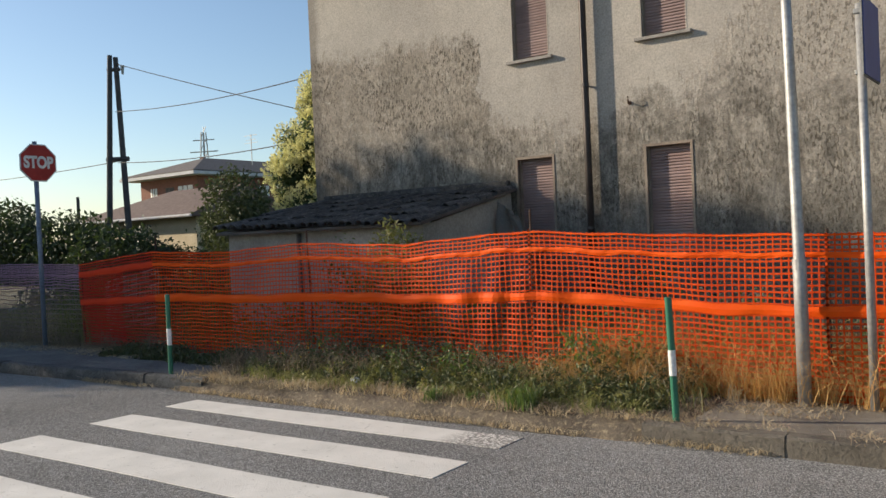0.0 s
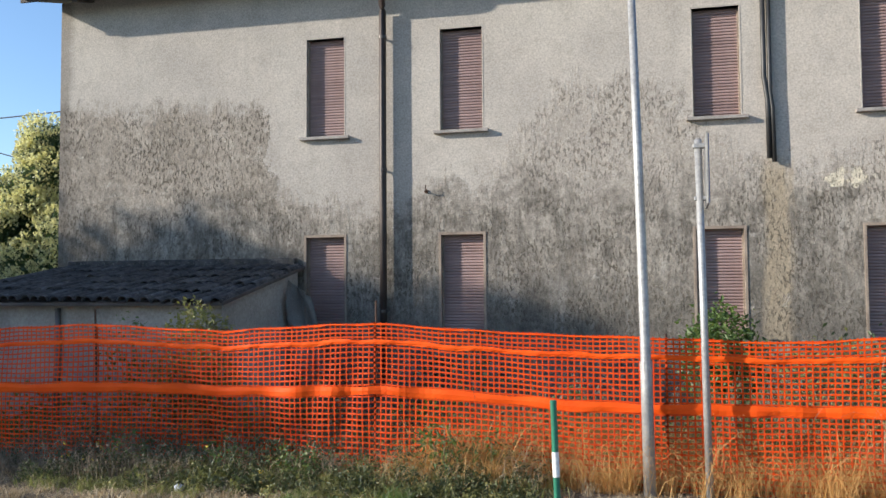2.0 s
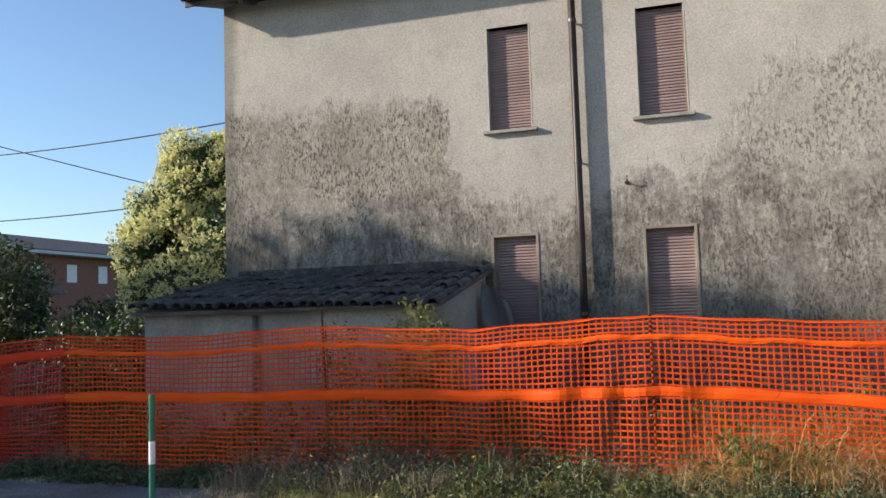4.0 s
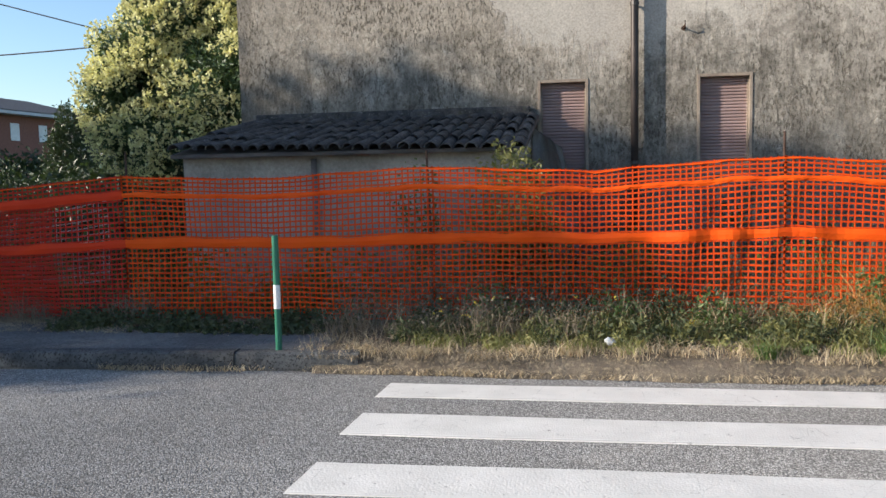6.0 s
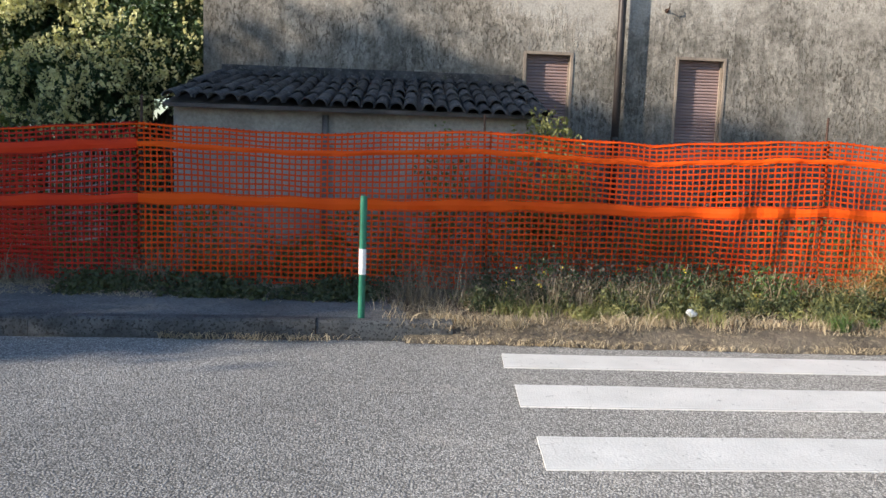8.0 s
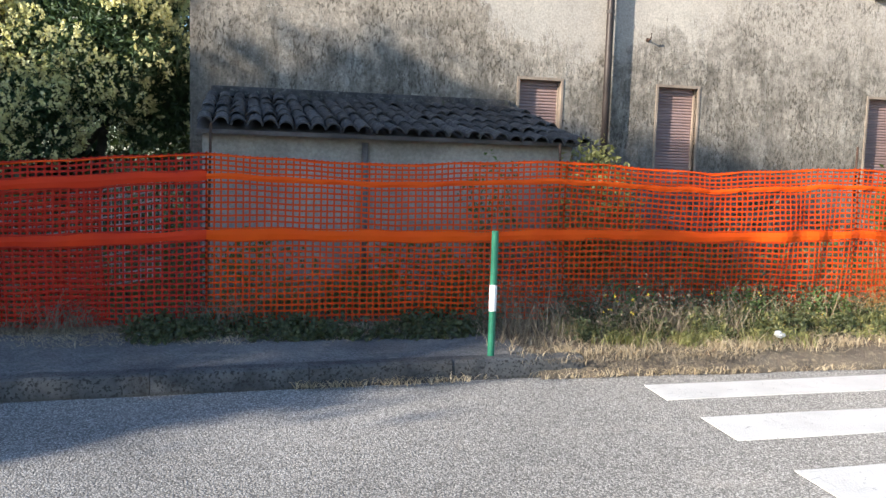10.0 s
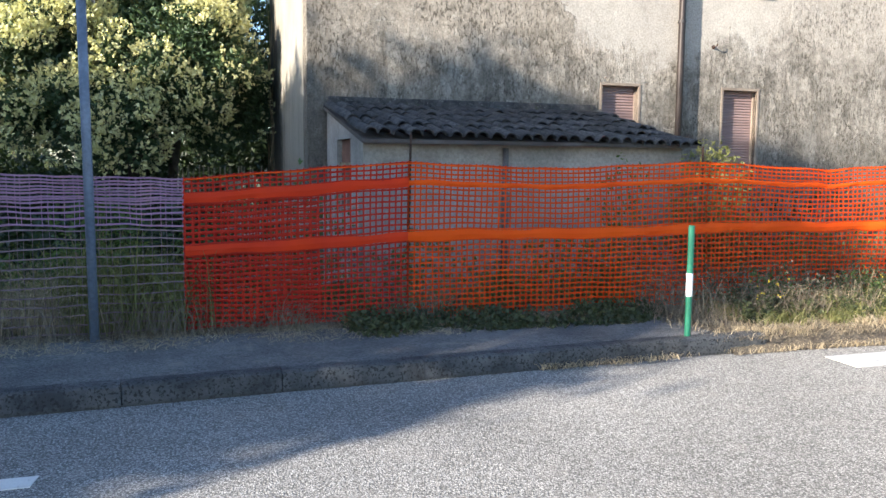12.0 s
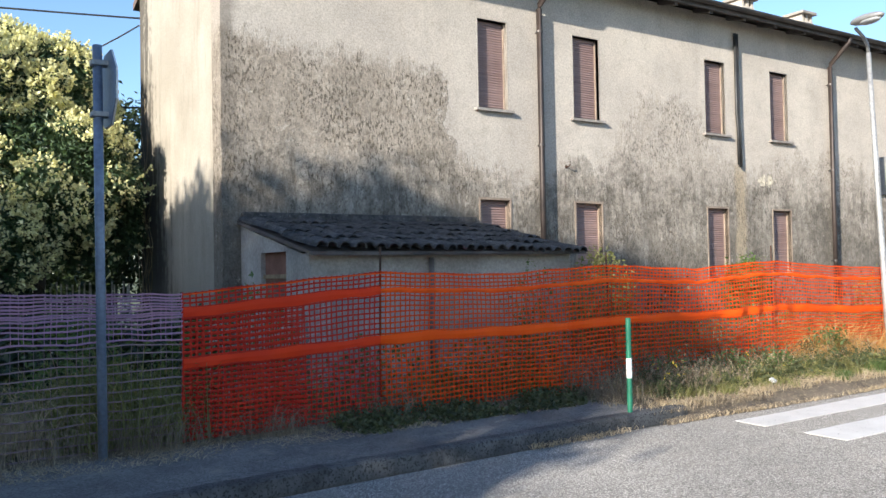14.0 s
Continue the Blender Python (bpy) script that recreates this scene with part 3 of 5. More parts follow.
verge = part("verge", uneven_verge(), SOIL, smooth=True)
tagged(verge, "dry earth verge strewn with straw", "verge", kind="structure")
pave_r = part("pavement_east", slab(bmesh.new(), strip(-2.1, 40, 6.75, 0.16), -0.2, PAVE), DIRTYPAVE)
tagged(pave_r, "old grey concrete footpath with straw litter", "pavement", kind="structure")
edge_l = part("verge_west", slab(bmesh.new(), [(-60, 6.85), (-7.75, 6.85), (-7.75, 7.15), (-60, 7.15)], -0.2, PAVE - 0.008), SOIL)
tagged(edge_l, "strip of dry earth under the net", "verge", kind="structure")
edge_r = part("verge_east", slab(bmesh.new(), [(-2.1, 6.75), (40, 6.75), (40, 7.15), (-2.1, 7.15)], -0.2, PAVE - 0.008), SOIL)
tagged(edge_r, "strip of dry earth under the net", "verge", kind="structure")


def ribbon(name, x0, x1, yl, yr, half, label):
    """A painted bar on the road, with slightly uneven edges."""
    bm = bmesh.new()
    k = 24
    lo, hi = [], []
    for i in range(k + 1):
        u = i / k
        x = x0 + (x1 - x0) * u
        y = yl + (yr - yl) * u
        lo.append((x - 0.02 * (1 - u), y - half + 0.008 * math.sin(7 * u + yl * 5)))
        hi.append((x, y + half + 0.008 * math.sin(9 * u + yl * 3)))
    slab(bm, lo + hi[::-1], -0.01, 0.005)
    ob = part(name, bm, PAINT)
    return tagged(ob, label, "road marking", "zebra crossing bars", "structure")


for yl, yr, half in ((5.17, 5.255, 0.185), (4.39, 4.47, 0.21), (3.50, 3.60, 0.215), (2.63, 2.73, 0.22), (1.76, 1.86, 0.22)):
    ribbon("zebra_bar", -7.07, -3.24, yl, yr, half, "white painted zebra crossing bar, cracked and worn")
tagged(part("stop_line", slab(bmesh.new(), [(-14.6, 4.10), (-12.72, 4.16), (-12.70, 4.30), (-14.6, 4.26)], -0.01, 0.005), PAINT), "faded white line on the asphalt near the junction", "road marking", kind="structure")

# ---- added unseen trees across the junction, shaped to shade yard, wall and privet ----
def tree(name, x, y, z, lobes, leaf, count, per, rad, size, trunk_r, label, category="tree"):
    root = thing(name, x, y, z, label, category)
    top = max(c[2] for c, _ in lobes)
    bm = bmesh.new()
    trunk = [(x, y, z), (x + 0.05, y, z + (top - z) * 0.35), (x - 0.05, y + 0.06, z + (top - z) * 0.7), (x, y, top)]
    tube(bm, trunk, [trunk_r, trunk_r * 0.8, trunk_r * 0.5, trunk_r * 0.2], 9)
    part("trunk", bm, BARK, root, smooth=True)
    for c, r in lobes:
        bm = bmesh.new()
        s = Vector((x, y, z + (c[2] - z) * 0.45))
        e = Vector(c)
        tube(bm, [s, s.lerp(e, 0.5) + Vector((0, 0, 0.15)), e], [trunk_r * 0.5, trunk_r * 0.35, trunk_r * 0.12], 7)
        part("limb", bm, BARK, root, smooth=True)
    pts = clumps(lobes, count, per, rad, low=z + 0.25)
    v, f = leaf_cards(pts, size)
    raw("crown", v, f, leaf, root)
    return root


tree("shade_tree", -20.2, 4.6, 0, [((-20.2, 5.9, 5.75), (1.4, 1.15, 1.7)), ((-20.2, 5.0, 5.8), (1.4, 1.1, 1.7)), ((-20.2, 4.1, 6.4), (1.2, 1.0, 1.8)), ((-20.2, 3.6, 6.6), (1.0, 0.7, 1.4)), ((-20.2, 3.8, 4.6), (1.4, 1.25, 1.7)), ((-20.2, 2.5, 3.5), (1.3, 1.3, 1.7)), ((-20.2, 2.75, 5.2), (1.0, 0.8, 1.05)), ((-20.2, 1.95, 5.8), (0.9, 0.55, 0.7)), ((-20.2, 3.4, 2.0), (1.5, 2.2, 1.6)), ((-20.2, 5.8, 3.4), (1.5, 1.5, 2.3)), ((-20.3, 4.6, 3.9), (1.2, 1.4, 1.7))], DARKLEAF, 3100, 13, 0.20, 0.25, 0.2, "broad dark green tree out of view, added to cast shade")
tree("shade_tree", -22.2, 7.7, 0, [((-22.2, 7.4, 5.45), (1.4, 1.0, 1.6)), ((-22.2, 8.5, 5.35), (1.4, 1.1, 1.6)), ((-22.2, 7.3, 4.2), (1.4, 1.0, 1.4)), ((-22.2, 7.8, 2.8), (1.6, 1.6, 2.2))], DARKLEAF, 1700, 13, 0.19, 0.27, 0.2, "broad dark green tree out of view, added to cast shade")
tree("shade_tree", -26.2, 8.4, 0, [((-26.2, 8.2, 6.3), (1.3, 0.8, 1.5)), ((-26.2, 8.2, 4.3), (1.5, 0.9, 1.6)), ((-26.2, 8.1, 3.4), (1.6, 1.1, 1.8)), ((-26.2, 9.7, 5.2), (1.5, 1.2, 1.5)), ((-26.2, 9.8, 3.2), (1.5, 1.1, 1.8)), ((-26.2, 8.5, 2.0), (1.5, 1.3, 1.6))], DARKLEAF, 2000, 13, 0.19, 0.27, 0.2, "broad dark green tree out of view, added to cast shade")

# ---- the house ----
house = thing("house", WALL_L, WALL_Y, 0.0, "two-storey farmhouse of stained grey plaster with closed shutters", "house")
COLS = [(-6.28, -5.70), (-4.26, -3.66), (-0.84, -0.25), (1.20, 1.79)]
UP = (4.13, 5.58)
DOWN = (1.25, 2.66)
OPEN = [(a, b, *UP) for a, b in COLS] + [(5.14, 5.95, 3.17, 4.0)] + [(a, b, *DOWN) for a, b in COLS]
EAVE_Z, OVER, GABLE = 6.42, 0.45, 0.37


def front_wall():
    bm = bmesh.new()
    xs = sorted({WALL_L, WALL_R, *[v for o in OPEN for v in o[:2]]})
    zs = sorted({0.0, 6.5, *[v for o in OPEN for v in o[2:]]})
    grid = {}

    def v(i, k, y):
        key = (i, k, y)
        if key not in grid:
            grid[key] = bm.verts.new((xs[i], y, zs[k]))
        return grid[key]

    hole = lambda i, k: any(o[0] <= (xs[i] + xs[i + 1]) / 2 <= o[1] and o[2] <= (zs[k] + zs[k + 1]) / 2 <= o[3] for o in OPEN)
    inn = WALL_Y + 0.38
    nx, nz = len(xs) - 1, len(zs) - 1
    for i in range(nx):
        for k in range(nz):
            if hole(i, k):
                continue
            for y in (WALL_Y, inn):
                bm.faces.new((v(i, k, y), v(i + 1, k, y), v(i + 1, k + 1, y), v(i, k + 1, y)))
            for (di, dk, p, q) in ((-1, 0, (i, k), (i, k + 1)), (1, 0, (i + 1, k), (i + 1, k + 1)), (0, -1, (i, k), (i + 1, k)), (0, 1, (i, k + 1), (i + 1, k + 1))):
                a, b = i + di, k + dk
                if not (0 <= a < nx and 0 <= b < nz) or hole(a, b):
                    bm.faces.new((v(*p, WALL_Y), v(*q, WALL_Y), v(*q, inn), v(*p, inn)))
    return bm


part("front_wall", front_wall(), STUCCO, house, "stained grey plaster wall")
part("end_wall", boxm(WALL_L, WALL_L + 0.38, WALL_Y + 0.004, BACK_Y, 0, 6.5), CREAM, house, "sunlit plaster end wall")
part("end_wall", boxm(WALL_R - 0.38, WALL_R, WALL_Y + 0.38, BACK_Y, 0, 6.5), STUCCO, house)
part("back_wall", boxm(WALL_L + 0.38, WALL_R - 0.38, BACK_Y - 0.38, BACK_Y, 0, 6.5), STUCCO, house)
for x in (WALL_L, WALL_R - 0.3):
    gab = bmesh.new()
    a = [gab.verts.new((x + d, y, z)) for d in (0, 0.3) for y, z in ((WALL_Y, 6.5), (BACK_Y, 6.5), ((WALL_Y + BACK_Y) / 2, 6.5 + 0.66))]
    for q in ((0, 1, 2), (3, 5, 4), (0, 3, 4, 1), (1, 4, 5, 2), (2, 5, 3, 0)):
        gab.faces.new([a[i] for i in q])
    part("gable", gab, STUCCO, house)


def roof_slope(y0, y1, z0, z1, x0, x1, t):
    bm = bmesh.new()
    v = [bm.verts.new((x, y, z + d)) for x in (x0, x1) for y, z in ((y0, z0), (y1, z1)) for d in (0, t)]
    for q in ((0, 2, 3, 1), (4, 5, 7, 6), (0, 1, 5, 4), (2, 6, 7, 3), (0, 4, 6, 2), (1, 3, 7, 5)):
        bm.faces.new([v[i] for i in q])
    return bm


RX0, RX1, MID = WALL_L - GABLE, WALL_R + GABLE, (WALL_Y + BACK_Y) / 2
slope = 0.30
roof = part("roof", roof_slope(WALL_Y - OVER, MID, EAVE_Z, EAVE_Z + slope * (MID - WALL_Y + OVER), RX0, RX1, 0.05), EAVEWOOD, house, "low pitched roof with wide wooden eaves")
part("roof_covering", roof_slope(WALL_Y - OVER - 0.04, MID, EAVE_Z + 0.054, EAVE_Z + 0.054 + slope * (MID - WALL_Y + OVER), RX0 - 0.03, RX1 + 0.03, 0.09), FARTILE, roof)
part("roof", roof_slope(BACK_Y + OVER, MID, EAVE_Z, EAVE_Z + slope * (MID - WALL_Y + OVER), WALL_L - 0.02, RX1, 0.12), FARTILE, house)
part("fascia", boxm(RX0, RX1, WALL_Y - OVER - 0.03, WALL_Y - OVER, EAVE_Z - 0.04, EAVE_Z + 0.10, bevel=0.006), EAVEWOOD, roof)
gut = bmesh.new()
prof = [(math.cos(math.pi * (1 + j / 8)) * 0.065, math.sin(math.pi * (1 + j / 8)) * 0.065) for j in range(9)]
rows = [[gut.verts.new((x, WALL_Y - OVER - 0.10 + p, EAVE_Z + 0.09 + q)) for p, q in prof + [(a * 0.93, b * 0.93) for a, b in prof[::-1]]] for x in (RX0, RX1)]
k = len(rows[0])
for j in range(k):
    gut.faces.new((rows[0][j], rows[0][(j + 1) % k], rows[1][(j + 1) % k], rows[1][j]))
for r in rows:
    gut.faces.new(r)
part("gutter", gut, GUTTER, roof, "dark half-round gutter", smooth=False)
raft = bmesh.new()
box(raft, -0.045, 0.045, -OVER + 0.03, 0.0, -0.09, 0.0, bevel=0.008)
for v in raft.verts:
    v.co.z += slope * (v.co.y + OVER) - 0.004
RAFTER = bpy.data.meshes.new("rafter")
raft.to_mesh(RAFTER)
raft.free()
RAFTER.materials.append(EAVEWOOD)
x = WALL_L + 0.55
while x < WALL_R:
    piece("rafter", RAFTER, roof, Matrix.Translation((x, WALL_Y, EAVE_Z)))
    x += 0.98

SLAT_H = 0.0405


def slat_mesh(width):
    """One slat of a roller shutter: a shallow curved bar with a slot at its foot."""
    bm = bmesh.new()
    prof = [(0.0, 0.003), (-0.006, 0.009), (-0.008, 0.019), (-0.006, 0.030), (0.0, 0.0375), (0.004, 0.0375), (0.004, 0.003)]
    ends = [[bm.verts.new((s * width / 2, y, z)) for y, z in prof] for s in (-1, 1)]
    n = len(prof)
    for j in range(n):
        bm.faces.new((ends[0][j], ends[0][(j + 1) % n], ends[1][(j + 1) % n], ends[1][j]))
    for e in ends:
        bm.faces.new(e)
    bmesh.ops.recalc_face_normals(bm, faces=bm.faces)
    me = bpy.data.meshes.new("slat")
    bm.to_mesh(me)
    bm.free()
    me.materials.append(SHUTTER)
    return me


RECESS = 0.10
SLATS = {}


def window(a, b, z0, z1, lower):
    w = thing("window", (a + b) / 2, WALL_Y, z0, "", "window")
    w.parent = house
    w.location = Vector(((a + b) / 2, WALL_Y, z0)) - BASE[house]
    del w["category"]
    bm = bmesh.new()
    fw, pr = (0.038, 0.010) if lower else (0.022, 0.003)
    for x0, x1, p, q in ((a - fw, a, z0 - 0.0, z1 + fw), (b, b + fw, z0, z1 + fw), (a, b, z1, z1 + fw)):
        box(bm, x0, x1, WALL_Y - pr, WALL_Y + RECESS + 0.05, p, q, bevel=0.004)
    # the frame stands in the opening of the wall
    for v in bm.verts:
        v.co.x = min(max(v.co.x, a - fw), b + fw)
    part("window_frame", bm, WOODFRAME if lower else SURROUND, w, "weathered window surround")
    if not lower:
        bm = bmesh.new()
        box(bm, a - 0.09, b + 0.09, WALL_Y - 0.075, WALL_Y + RECESS, z0 - 0.045, z0, bevel=0.006)
        part("window_sill", bm, SILL, w, "projecting grey stone sill")
    part("shutter_backing", boxm(a, b, WALL_Y + RECESS + 0.02, WALL_Y + RECESS + 0.05, z0, z1), SHUTTER, w)
    key = round(b - a, 3)
    if key not in SLATS:
        SLATS[key] = slat_mesh(b - a - 0.02)
    z = z0 + 0.004
    while z + SLAT_H < z1:
        piece("slat", SLATS[key], w, Matrix.Translation(((a + b) / 2, WALL_Y + RECESS, z)))
        z += SLAT_H
    for x0, x1 in ((a, a + 0.018), (b - 0.018, b)):
        part("guide_rail", boxm(x0, x1, WALL_Y + RECESS - 0.03, WALL_Y + RECESS + 0.015, z0, z1), WOODFRAME, w)


for o in OPEN[:4]:
    window(*o, False)
window(*OPEN[4], False)
for o in OPEN[5:]:
    window(*o, True)


def drainpipe(x, bottom, bend=True):
    p = thing("drainpipe", x, WALL_Y, bottom, "brown round drainpipe fixed to the plaster wall", "drainpipe", "drainpipes on the facade")
    y = WALL_Y - 0.10
    pts = [(x, y, bottom), (x, y, 3.0), (x, y, 5.88)]
    if bend:
        pts += [(x, y - 0.02, 5.95), (x + 0.06, WALL_Y - OVER + 0.02, 6.26), (x + 0.08, WALL_Y - OVER - 0.07, 6.36), (x + 0.08, WALL_Y - OVER - 0.10, 6.45)]
    part("pipe", tubem(pts, 0.05, 12), PIPE, p, smooth=True)
    for z in (1.6, 3.6, 5.5):
        b = tubem([(x, y, z - 0.02), (x, y, z + 0.02)], 0.058, 12)
        box(b, x - 0.012, x + 0.012, y, WALL_Y, z - 0.01, z + 0.01)
        part("clamp", b, GUTTER, p)


drainpipe(-5.08, 0.1)
drainpipe(3.22, 0.1)
cab = thing("cable_duct", 0.08, WALL_Y, 3.5, "pair of black cable conduits ending half way down the wall", "conduit")
part("conduit", tubem([(0.03, WALL_Y - 0.06, 6.2), (0.03, WALL_Y - 0.06, 4.6), (0.07, WALL_Y - 0.05, 4.3), (0.075, WALL_Y - 0.05, 3.55)], 0.032, 9), CABLE, cab, smooth=True)
part("conduit", tubem([(0.10, WALL_Y - 0.055, 6.2), (0.10, WALL_Y - 0.055, 4.4), (0.125, WALL_Y - 0.05, 4.2), (0.135, WALL_Y - 0.05, 3.5)], 0.028, 9), CABLE, cab, smooth=True)


def chimney(x):
    zc = EAVE_Z + slope * (12.4 - WALL_Y + OVER)
    y = 12.4
    c = thing("chimney", x, y, zc, "plastered chimney with a slotted cap on the roof", "chimney", "chimneys on the roof")
    part("stack", boxm(x - 0.22, x + 0.22, y - 0.22, y + 0.22, zc - 0.1, zc + 0.52, bevel=0.01), STUCCO, c)
    for dx in (-0.17, 0.0, 0.17):
        part("slot_post", boxm(x + dx - 0.04, x + dx + 0.04, y - 0.2, y + 0.2, zc + 0.52, zc + 0.68), STUCCO, c)
    part("cap", boxm(x - 0.29, x + 0.29, y - 0.29, y + 0.29, zc + 0.68, zc + 0.75, bevel=0.01), CONCRETE, c)


chimney(2.55)
chimney(4.86)

# ---- lean-to shed ----
shed = thing("shed", -8.3, 8.5, 0.1, "low lean-to shed of pale plaster with mossy tiles", "shed")
SX0, SX1, SY, SZF, SZB = -10.22, -6.42, 8.48, 1.78, 2.24
part("front_wall", boxm(SX0, SX1, SY, SY + 0.18, 0.05, 1.765), SHEDWALL, shed)
for x0, win in ((SX0, True), (SX1 - 0.18, False)):
    bm = bmesh.new()
    ys = [SY + 0.18, 9.15, 9.98, WALL_Y]
    top = lambda y: 1.72 + (y - SY) * (SZB - SZF) / (WALL_Y - SY)
    spans = [(ys[0], ys[1], 0.05, None), (ys[2], ys[3], 0.05, None), (ys[1], ys[2], 0.05, 0.95), (ys[1], ys[2], 1.80, None)] if win else [(ys[0], ys[3], 0.05, None)]
    for a, b, z0, z1 in spans:
        q = [bm.verts.new((x, y, z)) for x in (x0, x0 + 0.18) for y, z in ((a, z0), (b, z0), (b, z1 or top(b)), (a, z1 or top(a)))]
        for f in ((0, 1, 2, 3), (7, 6, 5, 4), (0, 4, 5, 1), (1, 5, 6, 2), (2, 6, 7, 3), (3, 7, 4, 0)):
            bm.faces.new([q[i] for i in f])
    part("side_wall", bm, SHEDWALL, shed)
part("board", boxm(SX0 + 0.06, SX0 + 0.09, 9.15, 9.98, 0.95, 1.80), RUSTY, shed, "brown boarded shed window")
part("board", boxm(SX0 + 0.03, SX0 + 0.06, 9.15, 9.98, 1.48, 1.53), STEM, shed)
part("downpipe", tubem([(-8.65, SY - 0.04, 0.1), (-8.65, SY - 0.04, 1.70)], 0.034, 10), GREYPIPE, shed, smooth=True)
deck = part("deck", roof_slope(SY - 0.20, WALL_Y, SZF - 0.05, SZB - 0.03, SX0 - 0.05, SX1 + 0.12, 0.04), EAVEWOOD, shed)
part("flashing", boxm(SX0, SX1, WALL_Y - 0.10, WALL_Y - 0.002, SZB + 0.0, SZB + 0.13, bevel=0.02), ROOFTILE, shed)


def tile_mesh():
    """An arched clay tile, wider at its foot."""
    bm = bmesh.new()
    n, L = 7, 0.56
    rings = []
    for y, r in ((-L / 2, 0.074), (L / 2, 0.064)):
        for rr in (r, r - 0.013):
            rings.append([bm.verts.new((math.cos(math.pi * j / n) * rr, y, math.sin(math.pi * j / n) * rr * 0.92)) for j in range(n + 1)])
    a, ai, b, bi = rings
    for j in range(n):
        bm.faces.new((a[j], a[j + 1], b[j + 1], b[j]))
        bm.faces.new((ai[j + 1], ai[j], bi[j], bi[j + 1]))
        bm.faces.new((a[j + 1], a[j], ai[j], ai[j + 1]))
        bm.faces.new((b[j], b[j + 1], bi[j + 1], bi[j]))
    for j in (0, n):
        bm.faces.new((a[j], b[j], bi[j], ai[j]))
    bmesh.ops.recalc_face_normals(bm, faces=bm.faces)
    me = bpy.data.meshes.new("roof_tile")
    bm.to_mesh(me)
    bm.free()
    me.materials.append(ROOFTILE)
    return me


TILE = tile_mesh()
rnd = random.Random(4)
pitch = math.degrees(math.atan2(SZB - SZF, WALL_Y - SY + 0.2))
cols, rows_n = 26, 5
for i in range(cols):
    sway = rnd.uniform(-0.012, 0.012)
    for j in range(rows_n):
        u = (j + 0.45) / rows_n
        y = SY - 0.20 + u * (WALL_Y - SY + 0.16)
        x = SX0 + 0.03 + i * (SX1 - SX0) / (cols - 1)
        z = SZF + 0.012 + u * (SZB - SZF) - 0.022 * (x + 8.3) * (1 - u)
        piece("roof_tile", TILE, deck, pose(x + sway + rnd.uniform(-0.006, 0.006), y + rnd.uniform(-0.05, 0.05), z + rnd.uniform(-0.006, 0.012), pitch - 1.0 + rnd.uniform(-1.0, 1.0), rnd.uniform(-4, 4), rnd.uniform(-3, 3)))

# ---- the net fence ----
FENCE_Y = 7.05
POSTS = [(-12.0, 1.40, 0.0), (-10.12, 1.78, 0.03), (-7.05, 1.72, -0.06), (-4.03, 1.80, 0.0), (-1.35, 1.50, 0.0), (1.1, 1.55, 0.02), (4.1, 1.6, 0.0), (7.0, 1.6, 0.0), (10.0, 1.6, 0.0)]
TOP = [(-17, 1.36), (-14.5, 1.42), (-12.0, 1.39), (-10.12, 1.53), (-8.6, 1.49), (-7.05, 1.56), (-5.6, 1.50), (-4.03, 1.58), (-2.2, 1.475), (-1.35, 1.45), (-0.4, 1.43), (1.1, 1.51), (2.6, 1.45), (4.1, 1.52), (7, 1.5), (10, 1.5)]
MIDB = [(-17, 0.78), (-12.0, 0.80), (-10.12, 0.885), (-8.6, 0.89), (-7.05, 0.92), (-5.6, 0.91), (-4.03, 0.95), (-2.2, 0.86), (-0.4, 0.84), (1.1, 0.86), (4.1, 0.88), (10, 0.9)]
BOTTOM = [(-17, 0.15), (-7, 0.17), (-4, 0.13), (10, 0.16)]


def net_at(x, v):
    """A point of the hanging net: v runs from 0 at its foot over 0.5 at the middle band to 1 at its top."""
    b, m, t = interp(BOTTOM, x), interp(MIDB, x), interp(TOP, x)
    z = b + (m - b) * v * 2 if v < 0.5 else m + (t - m) * (v - 0.5) * 2
    z += 0.006 * math.sin(2.1 * x + 5 * v) + 0.004 * math.sin(9.0 * x + 11 * v)
    y = FENCE_Y - 0.018 + 0.030 * math.sin(1.9 * x + 2.2 * v) * math.sin(3.1 * v + 0.4) + 0.014 * math.sin(7.3 * x + 4 * v) * (1 - 0.6 * v)
    fold = math.exp(-((x + 4.6) / 1.1) ** 2) + 0.5 * math.exp(-((x + 0.2) / 1.2) ** 2) + 0.4 * math.exp(-((x + 7.6) / 0.9) ** 2)
    y += 0.019 * fold * math.sin(15 * x - 6 * v + 1.5 * math.sin(3 * x)) * math.sin(math.pi * min(1, v * 1.1))
    return x, y, z


